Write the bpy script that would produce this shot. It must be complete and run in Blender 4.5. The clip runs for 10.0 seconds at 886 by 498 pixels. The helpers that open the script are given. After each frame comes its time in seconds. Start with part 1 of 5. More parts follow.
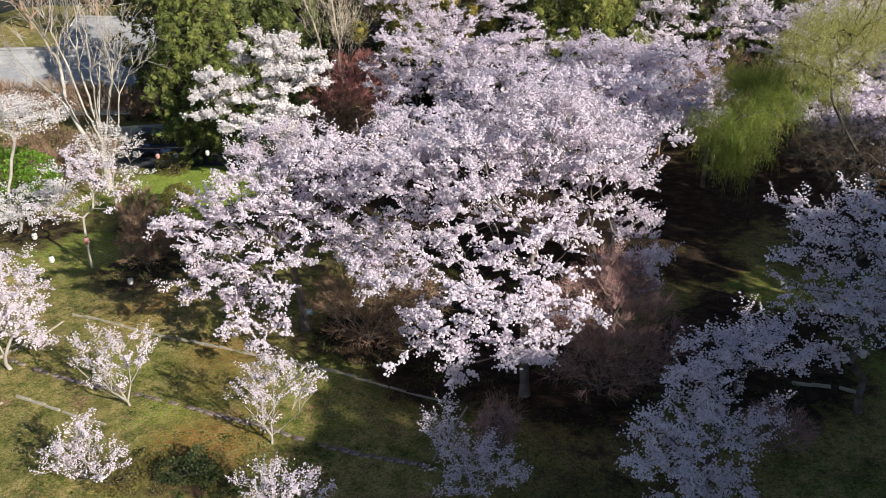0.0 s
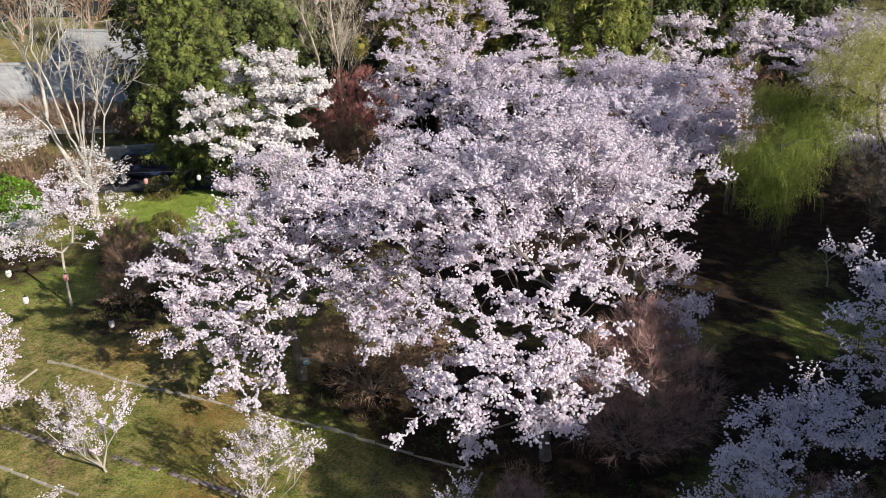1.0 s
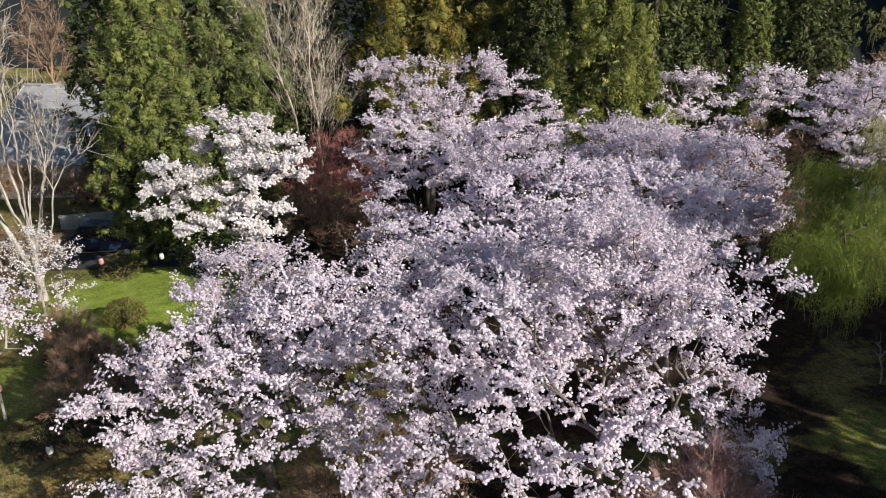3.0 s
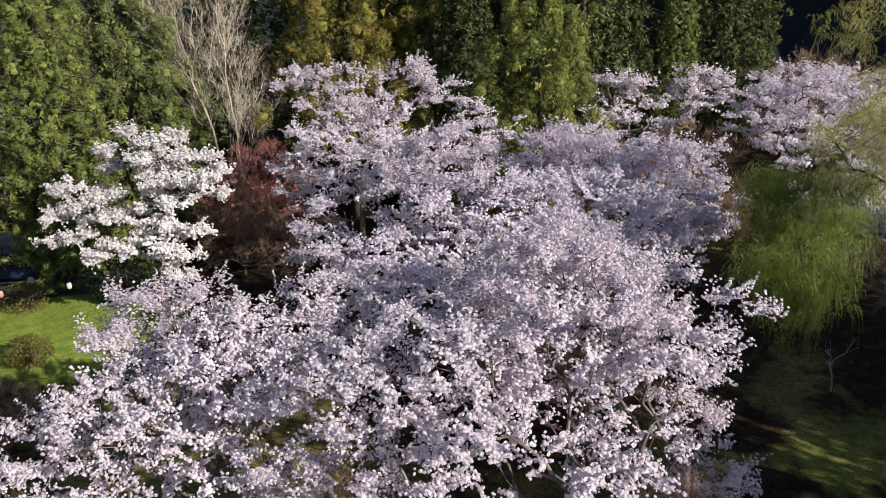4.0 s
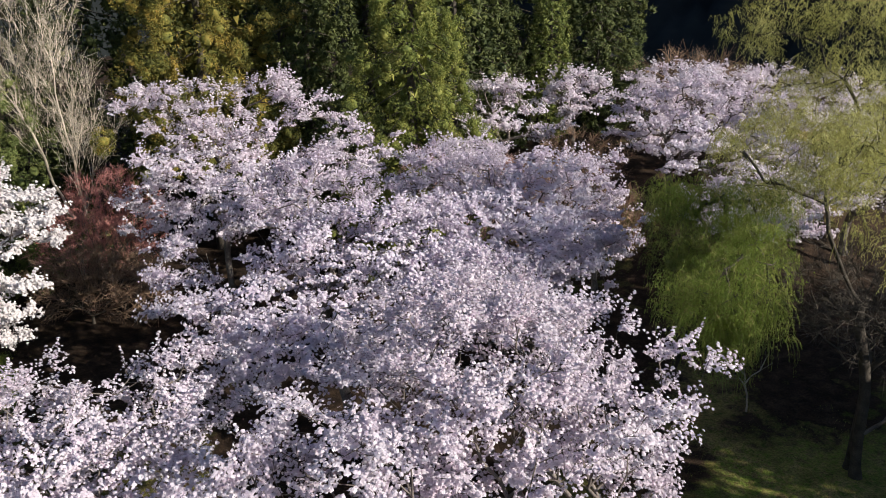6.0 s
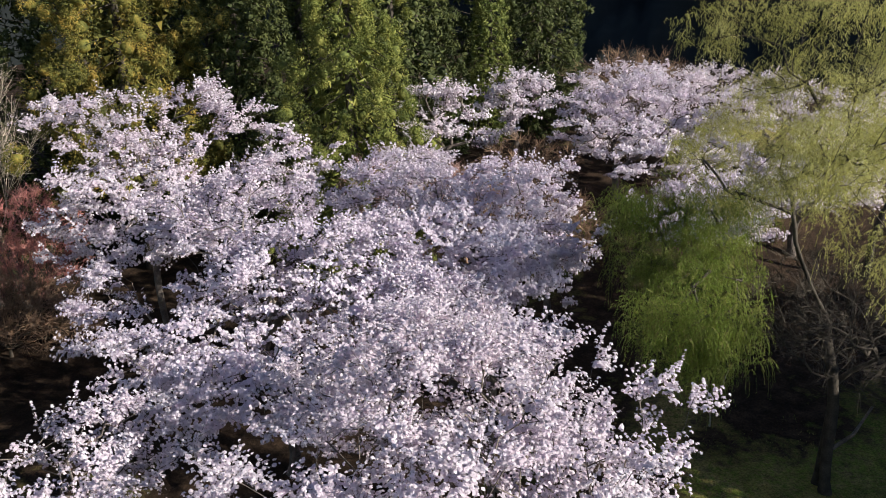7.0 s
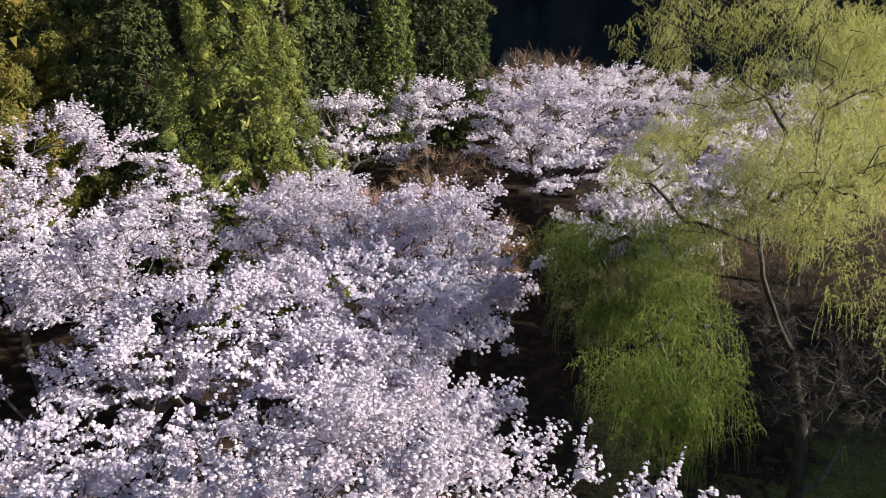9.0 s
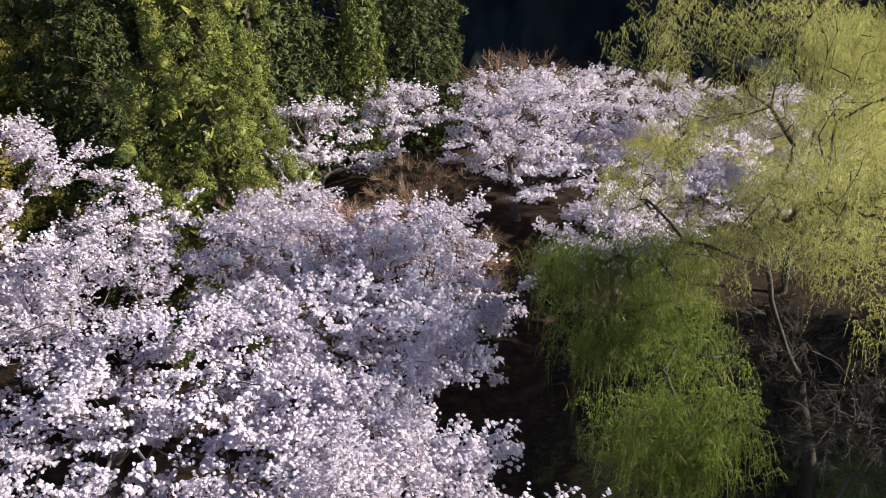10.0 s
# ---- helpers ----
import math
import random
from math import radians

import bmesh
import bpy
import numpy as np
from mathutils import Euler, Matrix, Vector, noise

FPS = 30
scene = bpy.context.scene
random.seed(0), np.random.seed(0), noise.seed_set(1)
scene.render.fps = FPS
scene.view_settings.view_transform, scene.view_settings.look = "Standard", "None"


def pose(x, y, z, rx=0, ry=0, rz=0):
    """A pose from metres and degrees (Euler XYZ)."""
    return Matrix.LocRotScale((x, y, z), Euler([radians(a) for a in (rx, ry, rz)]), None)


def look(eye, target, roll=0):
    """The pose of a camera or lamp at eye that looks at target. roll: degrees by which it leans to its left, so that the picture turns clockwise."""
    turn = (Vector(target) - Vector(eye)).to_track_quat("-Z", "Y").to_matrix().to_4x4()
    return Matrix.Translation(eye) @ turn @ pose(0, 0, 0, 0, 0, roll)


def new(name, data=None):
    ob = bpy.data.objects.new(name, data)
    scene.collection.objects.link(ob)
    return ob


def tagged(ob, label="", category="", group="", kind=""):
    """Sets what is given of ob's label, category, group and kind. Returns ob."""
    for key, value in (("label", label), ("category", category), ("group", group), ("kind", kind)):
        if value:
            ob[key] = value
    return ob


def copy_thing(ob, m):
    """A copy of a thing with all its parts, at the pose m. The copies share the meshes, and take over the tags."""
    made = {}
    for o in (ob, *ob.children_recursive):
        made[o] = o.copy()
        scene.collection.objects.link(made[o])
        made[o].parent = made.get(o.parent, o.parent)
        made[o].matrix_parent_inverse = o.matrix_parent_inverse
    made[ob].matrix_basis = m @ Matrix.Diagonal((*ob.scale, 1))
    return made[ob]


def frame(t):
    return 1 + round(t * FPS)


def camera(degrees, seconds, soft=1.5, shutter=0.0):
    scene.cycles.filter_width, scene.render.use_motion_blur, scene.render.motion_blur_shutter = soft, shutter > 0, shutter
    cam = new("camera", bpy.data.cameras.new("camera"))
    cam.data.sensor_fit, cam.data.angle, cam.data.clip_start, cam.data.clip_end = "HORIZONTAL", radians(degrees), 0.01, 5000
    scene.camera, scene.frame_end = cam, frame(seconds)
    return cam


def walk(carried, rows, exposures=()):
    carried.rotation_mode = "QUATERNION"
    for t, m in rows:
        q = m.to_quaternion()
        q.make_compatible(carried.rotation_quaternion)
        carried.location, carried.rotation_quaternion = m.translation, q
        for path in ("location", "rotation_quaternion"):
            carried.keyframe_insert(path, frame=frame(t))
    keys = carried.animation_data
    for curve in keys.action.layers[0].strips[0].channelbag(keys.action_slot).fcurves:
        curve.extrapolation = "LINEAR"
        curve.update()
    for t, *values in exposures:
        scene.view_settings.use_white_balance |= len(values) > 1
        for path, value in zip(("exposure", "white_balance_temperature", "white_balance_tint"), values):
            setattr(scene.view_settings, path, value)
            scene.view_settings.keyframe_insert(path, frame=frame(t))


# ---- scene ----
cam = camera(55.8, 10.0, soft=0.7)
PATH = [
    (0, (0.527, 0.304, 15.058), (0.49, 2.127, 14.237), -0.8),
    (0.5, (0.323, 1.73, 15.015), (0.288, 3.554, 14.195), -0.8),
    (1, (0.123, 3.138, 15.016), (0.089, 4.969, 14.212), -0.8),
    (1.5, (-0.058, 4.485, 15.033), (-0.092, 6.334, 14.273), -0.8),
    (2, (-0.287, 5.716, 15.087), (-0.319, 7.581, 14.367), -0.7),
    (2.5, (-0.493, 6.862, 15.083), (-0.518, 8.729, 14.368), -0.7),
    (4, (-0.975, 9.922, 15.063), (-0.775, 11.778, 14.345), -0.8),
    (4.5, (-0.983, 10.871, 15.032), (-0.7, 12.716, 14.313), -0.8),
    (5, (-1.013, 11.747, 15.004), (-0.649, 13.577, 14.284), -0.8),
    (5.5, (-0.964, 12.6, 14.964), (-0.53, 14.415, 14.243), -0.9),
    (7, (-0.657, 15.111, 14.88), (-0.014, 16.861, 14.157), -1.1),
    (7.5, (-0.457, 15.98, 14.864), (0.246, 17.707, 14.139), -1.2),
    (8, (-0.258, 16.776, 14.869), (0.502, 18.477, 14.141), -1.4),
    (8.5, (-0.034, 17.597, 14.854), (0.782, 19.271, 14.125), -1.4),
    (9, (0.223, 18.388, 14.846), (1.076, 20.043, 14.115), -1.5),
    (9.5, (0.463, 19.162, 14.857), (1.343, 20.801, 14.124), -1.6),
    (10, (0.744, 19.933, 14.85), (1.658, 21.552, 14.114), -1.7),
]
walk(cam, [(t, look(eye, target, roll)) for t, eye, target, roll in PATH],
     exposures=[(0.0, 0.61), (2.5, 0.43), (5.0, 0.39), (7.5, 0.56), (10.0, 0.71)])

# ---- light ----
SUN = Vector((0.670, -0.597, 0.440)).normalized()
world = bpy.data.worlds.new("world")
scene.world = world
world.use_nodes = True
wn = world.node_tree
sky = wn.nodes.new("ShaderNodeTexSky")
sky.sky_type, sky.sun_disc = "NISHITA", False
sky.ozone_density, sky.dust_density = 3.2, 0.5
sky.sun_elevation, sky.sun_rotation = math.asin(SUN.z), math.atan2(SUN.x, SUN.y)
wn.nodes["Background"].inputs["Strength"].default_value = 0.068
wn.links.new(sky.outputs[0], wn.nodes["Background"].inputs["Color"])
sun = new("sun", bpy.data.lights.new("sun", "SUN"))
sun.data.energy, sun.data.angle, sun.data.color = 5.0, radians(0.53), (1.0, 0.945, 0.855)
sun.matrix_world = look(SUN * 200, (0, 0, 0))


# ---- materials ----
def material(name, colours, scale=3.0, fine=40.0, rough=0.85, bump=0.3, island=0.0, through_light=0.0, spec=0.3):
    """Colours mixed by a coarse and a fine noise; island: brightness spread per loose piece; through_light: share that shines through."""
    m = bpy.data.materials.new(name)
    m.use_nodes = True
    t = m.node_tree
    N, L = t.nodes, t.links
    b = N["Principled BSDF"]
    co = N.new("ShaderNodeTexCoord")
    n1, n2 = N.new("ShaderNodeTexNoise"), N.new("ShaderNodeTexNoise")
    n1.inputs["Scale"].default_value, n2.inputs["Scale"].default_value = scale, fine
    n1.inputs["Detail"].default_value, n2.inputs["Detail"].default_value = 4, 3
    mixn = N.new("ShaderNodeMath")
    mixn.operation = "MULTIPLY_ADD"
    mixn.inputs[1].default_value = 0.35
    for n in (n1, n2):
        L.new(co.outputs["Object"], n.inputs["Vector"])
    sc = N.new("ShaderNodeMath")
    sc.operation = "MULTIPLY"
    sc.inputs[1].default_value = 0.65
    L.new(n1.outputs["Fac"], sc.inputs[0])
    L.new(n2.outputs["Fac"], mixn.inputs[0])
    L.new(sc.outputs[0], mixn.inputs[2])
    ramp = N.new("ShaderNodeValToRGB")
    e = ramp.color_ramp.elements
    k = len(colours)
    for i, c in enumerate(colours):
        p = 0.34 + 0.32 * i / max(1, k - 1)
        if i < 2:
            e[i].position, e[i].color = p, (*c, 1)
        else:
            e.new(p).color = (*c, 1)
    L.new(mixn.outputs[0], ramp.inputs[0])
    out = ramp.outputs[0]
    if island:
        g, mr, hsv = N.new("ShaderNodeNewGeometry"), N.new("ShaderNodeMapRange"), N.new("ShaderNodeHueSaturation")
        mr.inputs["To Min"].default_value, mr.inputs["To Max"].default_value = 1 - island, 1 + island
        L.new(g.outputs["Random Per Island"], mr.inputs["Value"])
        L.new(mr.outputs[0], hsv.inputs["Value"])
        L.new(out, hsv.inputs["Color"])
        out = hsv.outputs[0]
    L.new(out, b.inputs["Base Color"])
    b.inputs["Roughness"].default_value = rough
    b.inputs["Specular IOR Level"].default_value = spec
    if bump:
        bp = N.new("ShaderNodeBump")
        bp.inputs["Strength"].default_value, bp.inputs["Distance"].default_value = bump, 0.02
        L.new(n2.outputs["Fac"], bp.inputs["Height"])
        L.new(bp.outputs[0], b.inputs["Normal"])
    if through_light:
        tr, mx = N.new("ShaderNodeBsdfTranslucent"), N.new("ShaderNodeMixShader")
        mx.inputs[0].default_value = through_light
        L.new(out, tr.inputs["Color"])
        L.new(b.outputs[0], mx.inputs[1])
        L.new(tr.outputs[0], mx.inputs[2])
        L.new(mx.outputs[0], N["Material Output"].inputs[0])
    return m


BLOSSOM = material("cherry_blossom", [(0.78, 0.685, 0.755), (0.85, 0.775, 0.835), (0.89, 0.84, 0.88)], 1.1, 9, 0.7, 0, 0.10, 0.42, 0.2)
BLOSSOM_WHITE = material("white_blossom", [(0.74, 0.68, 0.68), (0.81, 0.765, 0.765), (0.85, 0.815, 0.81)], 1.1, 9, 0.7, 0, 0.10, 0.32, 0.2)
# cherry blossom with the lilac tint of shade put into its colour
BLOSSOM_SHADED = material("shade_tinted_blossom", [(0.77, 0.675, 0.77), (0.84, 0.765, 0.84), (0.88, 0.825, 0.88)], 0.9, 9, 0.7, 0, 0.11, 0.42, 0.2)
BARK = material("cherry_bark", [(0.07, 0.056, 0.048), (0.15, 0.125, 0.108), (0.28, 0.24, 0.205)], 2.5, 30, 0.9, 0.6)
BARK_PALE = material("pale_bark", [(0.24, 0.21, 0.18), (0.38, 0.34, 0.295), (0.52, 0.475, 0.42)], 2.0, 25, 0.85, 0.4)
BARK_DARK = material("dark_bark", [(0.035, 0.028, 0.022), (0.07, 0.058, 0.045), (0.12, 0.10, 0.08)], 2.5, 30, 0.9, 0.6)
TWIG_RED = material("red_twigs", [(0.44, 0.17, 0.15), (0.62, 0.27, 0.235), (0.70, 0.36, 0.30)], 1.5, 12, 0.85, 0, 0.25)
TWIG_MAROON = material("maroon_twigs", [(0.28, 0.16, 0.15), (0.42, 0.26, 0.23), (0.54, 0.35, 0.30)], 1.5, 12, 0.85, 0, 0.25)
TWIG_BROWN = material("brown_twigs", [(0.17, 0.11, 0.07), (0.28, 0.18, 0.12), (0.40, 0.27, 0.18)], 1.5, 12, 0.85, 0, 0.25)
TWIG_STRAW = material("straw_twigs", [(0.42, 0.35, 0.27), (0.55, 0.47, 0.37), (0.66, 0.58, 0.47)], 1.5, 12, 0.85, 0, 0.2)
SUGI = material("cedar_needles", [(0.055, 0.078, 0.022), (0.18, 0.205, 0.044), (0.36, 0.34, 0.085)], 1.3, 6, 0.75, 0, 0.2, 0.12)
SUGI_RUST = material("rusty_cedar_needles", [(0.05, 0.062, 0.017), (0.18, 0.17, 0.036), (0.42, 0.28, 0.06)], 1.1, 6, 0.75, 0, 0.2, 0.12)
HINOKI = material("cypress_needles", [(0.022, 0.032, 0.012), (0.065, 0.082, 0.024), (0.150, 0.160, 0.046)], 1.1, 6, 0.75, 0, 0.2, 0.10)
# lit copy of HINOKI: sunlight is put into the needle colour
HINOKI_SUNLIT = material("sunlit_cypress_needles", [(0.055, 0.080, 0.026), (0.14, 0.170, 0.050), (0.27, 0.28, 0.09)], 1.1, 6, 0.75, 0, 0.2, 0.12)
SPRAY = material("feathery_needles", [(0.08, 0.115, 0.03), (0.17, 0.20, 0.05), (0.29, 0.30, 0.085)], 1.5, 7, 0.75, 0, 0.16, 0.18)
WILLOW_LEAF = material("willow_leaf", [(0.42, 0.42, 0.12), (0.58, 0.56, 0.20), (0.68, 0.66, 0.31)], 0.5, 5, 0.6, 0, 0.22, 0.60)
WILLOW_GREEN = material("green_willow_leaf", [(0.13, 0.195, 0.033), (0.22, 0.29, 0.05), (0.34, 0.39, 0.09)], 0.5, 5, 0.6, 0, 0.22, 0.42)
SHRUB = material("evergreen_leaf", [(0.018, 0.030, 0.012), (0.035, 0.055, 0.018), (0.07, 0.085, 0.025)], 1.2, 10, 0.5, 0, 0.3, 0.15)
SHRUB_LIGHT = material("bright_leaf", [(0.07, 0.15, 0.015), (0.12, 0.24, 0.02), (0.20, 0.32, 0.04)], 1.2, 10, 0.5, 0, 0.3, 0.2)
SHRUB_OLIVE = material("olive_leaf", [(0.10, 0.09, 0.025), (0.15, 0.13, 0.035), (0.20, 0.16, 0.05)], 1.2, 10, 0.6, 0, 0.3, 0.15)
GRASS = material("grass_blade", [(0.09, 0.13, 0.022), (0.16, 0.18, 0.042), (0.30, 0.25, 0.10)], 0.4, 5, 0.7, 0, 0.3, 0.25)
GRASS_BRIGHT = material("bright_grass_blade", [(0.20, 0.26, 0.04), (0.30, 0.36, 0.07), (0.40, 0.42, 0.12)], 0.6, 5, 0.7, 0, 0.3, 0.25)
WEED = material("weed_leaf", [(0.035, 0.06, 0.012), (0.07, 0.11, 0.02), (0.13, 0.16, 0.035)], 0.8, 8, 0.6, 0, 0.3, 0.2)
STONE = material("kerb_stone", [(0.24, 0.21, 0.165), (0.38, 0.34, 0.27), (0.48, 0.44, 0.36)], 3, 40, 0.9, 0.4)
PETALS = material("stone_with_fallen_petals", [(0.09, 0.066, 0.05), (0.20, 0.155, 0.135), (0.46, 0.37, 0.37)], 9, 60, 0.9, 0.3)


def ground_z(x, y):
    """Height of the ground: a lawn that falls gently towards the road behind, and rises under the woods."""
    dip = -0.9 / (1 + np.exp(-(y - 47) / 2.2)) / (1 + np.exp((x + 6) / 3.0))
    rise = np.maximum(0, y - 62) * 0.03
    bumps = 0.10 * np.sin(x * 0.55 + 1.3) * np.sin(y * 0.47) + 0.05 * np.sin(x * 1.7 + y * 1.1)
    bank = 2.4 / (1 + np.exp(-(y - 45.5) / 1.1)) / (1 + np.exp(-(x - 15.5) / 1.2))
    return dip + rise + bank + bumps * (np.abs(x) + np.abs(y) < 160)


# ---- mesh helpers ----
def mesh_np(name, verts, faces):
    """A mesh from an array of points and arrays of faces, one array for each count of corners."""
    me = bpy.data.meshes.new(name)
    verts = np.asarray(verts, np.float32).reshape(-1, 3)
    faces = [np.asarray(f, np.int32) for f in faces if len(f)]
    loops = np.concatenate([f.ravel() for f in faces])
    sizes = np.concatenate([np.full(len(f), f.shape[1], np.int32) for f in faces])
    me.vertices.add(len(verts))
    me.vertices.foreach_set("co", verts.ravel())
    me.loops.add(len(loops))
    me.loops.foreach_set("vertex_index", loops)
    me.polygons.add(len(sizes))
    me.polygons.foreach_set("loop_start", np.concatenate([[0], np.cumsum(sizes)[:-1]]).astype(np.int32))
    me.update(calc_edges=True)
    return me


def part_np(name, verts, faces, mat, parent, label=""):
    me = mesh_np(name, verts, faces)
    me.materials.append(mat)
    ob = new(name, me)
    ob.parent = parent
    return tagged(ob, label)


def part(name, bm, mat, parent, label=""):
    me = bpy.data.meshes.new(name)
    bm.to_mesh(me)
    bm.free()
    me.materials.append(mat)
    ob = new(name, me)
    ob.parent = parent
    return tagged(ob, label)


def thing(name, at, label, category, group="", kind=""):
    ob = new(name)
    ob.location = at
    return tagged(ob, label, category, group, kind)


def unit(v):
    return v / np.maximum(np.linalg.norm(v, axis=-1, keepdims=True), 1e-9)


def box(bm, x0, y0, z0, x1, y1, z1, bevel=0.0):
    r = bmesh.ops.create_cube(bm, size=1)
    bmesh.ops.scale(bm, vec=(x1 - x0, y1 - y0, z1 - z0), verts=r["verts"])
    bmesh.ops.translate(bm, vec=((x0 + x1) / 2, (y0 + y1) / 2, (z0 + z1) / 2), verts=r["verts"])
    if bevel:
        bmesh.ops.bevel(bm, geom=list({e for v in r["verts"] for e in v.link_edges}), offset=bevel, segments=2, affect="EDGES")
    return r["verts"]


def tubes(a, b, ra, rb, sides):
    """Open truncated cones from the points a to b."""
    d = unit(b - a)
    ref = np.where(np.abs(d[:, 2:3]) > 0.9, np.array([[1.0, 0, 0]]), np.array([[0, 0, 1.0]]))
    u = unit(np.cross(d, ref))
    w = np.cross(d, u)
    ang = np.arange(sides) * 2 * math.pi / sides
    ring = np.cos(ang)[None, :, None] * u[:, None] + np.sin(ang)[None, :, None] * w[:, None]
    v = np.concatenate([a[:, None] + ring * ra[:, None, None], b[:, None] + ring * rb[:, None, None]], 1)
    i = np.arange(sides)
    f = np.stack([i, (i + 1) % sides, (i + 1) % sides + sides, i + sides], 1)
    return v.reshape(-1, 3), (f[None] + (np.arange(len(a)) * 2 * sides)[:, None, None]).reshape(-1, 4)


def tube_mesh(a, b, ra, rb):
    """Tubes with more sides where they are thick; returns points and quads."""
    V, F, n = [], [], 0
    r = np.maximum(ra, rb)
    for lo, hi, k in ((0.06, 9, 9), (0.02, 0.06, 5), (0.0115, 0.02, 3), (0, 0.0115, 2)):
        s = (r >= lo) & (r < hi)
        if s.any():
            if k > 2:
                v, f = tubes(a[s], b[s], ra[s], rb[s], k)
            else:
                u = unit(np.cross(b[s] - a[s], np.stack([np.sin(a[s][:, 1] * 9e3), np.cos(a[s][:, 0] * 7e3), 0.3 + 0 * a[s][:, 0]], 1)))
                v = np.stack([a[s] - u * ra[s][:, None], a[s] + u * ra[s][:, None], b[s] + u * rb[s][:, None], b[s] - u * rb[s][:, None]], 1).reshape(-1, 3)
                f = np.arange(len(v)).reshape(-1, 4)
            V.append(v)
            F.append(f + n)
            n += len(v)
    return np.concatenate(V), np.concatenate(F)


def sample_blobs(blobs, n, rng, shell=4.0, low=-1.0):
    """Points in a union of ellipsoids (x, y, z, rx, ry, rz), thicker towards their skin."""
    B = np.array(blobs, float)
    w = (B[:, 3] * B[:, 4] * B[:, 5]) ** 0.67
    k = rng.choice(len(B), n, p=w / w.sum())
    d = unit(rng.normal(size=(n, 3)))
    d[:, 2] = np.where(d[:, 2] < low, -d[:, 2], d[:, 2])
    return B[k, :3] + d * B[k, 3:] * (rng.random(n) ** (1 / shell))[:, None]


def plates(blobs, n, rng, shell, each=7, reach=0.75):
    """Tips gathered on flat boughs: plates spread over the crown's skin, longer outwards, that droop a little at the rim."""
    k = max(2, n // each)
    core = np.array(blobs, float)
    core[:, 3:5] = np.maximum(0.45 * core[:, 3:5], core[:, 3:5] - 0.55 * reach)
    pool = sample_blobs(core, 7 * k, rng, shell)
    m = pool * np.array([1, 1, 1.9])
    got, far = [0], np.linalg.norm(m - m[0], axis=1)
    while len(got) < k:
        got.append(int(np.argmax(far * (0.75 + 0.25 * rng.random(len(far))))))
        far = np.minimum(far, np.linalg.norm(m - m[got[-1]], axis=1))
    C = pool[got]
    B = np.array(blobs, float)
    mid = np.average(B[:, :3], axis=0, weights=np.prod(B[:, 3:], axis=1))
    out = unit((C - mid) * np.array([1, 1, 0.0]) + 1e-6)
    side = np.stack([-out[:, 1], out[:, 0], 0 * out[:, 0]], 1)
    q = np.arange(n) % k
    r, a = np.sqrt(rng.random(n)) * reach * (0.7 + 0.6 * rng.random(k))[q], rng.random(n) * 2 * math.pi
    p = C[q] + out[q] * (1.35 * r * np.cos(a))[:, None] + side[q] * (0.9 * r * np.sin(a))[:, None]
    tilt = rng.normal(size=(k, 2)) * 0.16
    p[:, 2] += r * np.cos(a) * tilt[q, 0] + r * np.sin(a) * tilt[q, 1] - 0.10 * r * r + rng.normal(size=n) * 0.05
    return p


def grow(stem, tips, rng, bf=0.45, step=0.5, jit=0.10, arch=0.10):
    """A branching skeleton: the stem's points, then each tip joined to the node that gives a short way down."""
    stem = np.array(stem, float)
    cap = len(stem) + len(tips) * 14 + 50
    P, par, ln = np.zeros((cap, 3)), np.full(cap, -1), np.zeros(cap)
    m = len(stem)
    P[:m] = stem
    par[1:m] = np.arange(m - 1)
    ln[1:m] = np.cumsum(np.linalg.norm(np.diff(stem, axis=0), axis=1))
    first = max(1, int(m * 0.55))
    leaf = []
    for p in tips[np.argsort(np.linalg.norm(tips - stem[-1], axis=1))]:
        d = np.linalg.norm(P[first:m] - p, axis=1)
        j = first + int(np.argmin(d + bf * ln[first:m]))
        dist = d[j - first]
        k = min(12, max(1, int(math.ceil(dist / step))))
        side = rng.normal(size=3) * jit * dist
        side[2] += arch * dist
        a = P[j].copy()
        for i in range(1, k + 1):
            f = i / k
            P[m] = a + (p - a) * f + side * math.sin(f * math.pi) + rng.normal(size=3) * 0.03 * (i < k)
            par[m], ln[m] = (j if i == 1 else m - 1), ln[j] + dist * f
            m += 1
        leaf.append(m - 1)
    P, par = P[:m], par[:m]
    load = np.zeros(m)
    load[leaf] = 1
    for i in range(m - 1, 0, -1):
        load[par[i]] += load[i]
    return P, par, np.maximum(load, 1), np.array(leaf)


def limbs_of(P, par, load, r0, power=0.5, least=0.007):
    """Radii and the limb to which each edge belongs (-1: trunk)."""
    r = np.maximum(r0 * (load / load[0]) ** power, least)
    limb = np.full(len(P), -1)
    nxt = 0
    for i in range(1, len(P)):
        if limb[par[i]] >= 0:
            limb[i] = limb[par[i]]
        elif load[i] < 0.36 * load[0]:
            limb[i] = nxt
            nxt += 1
    return r, limb


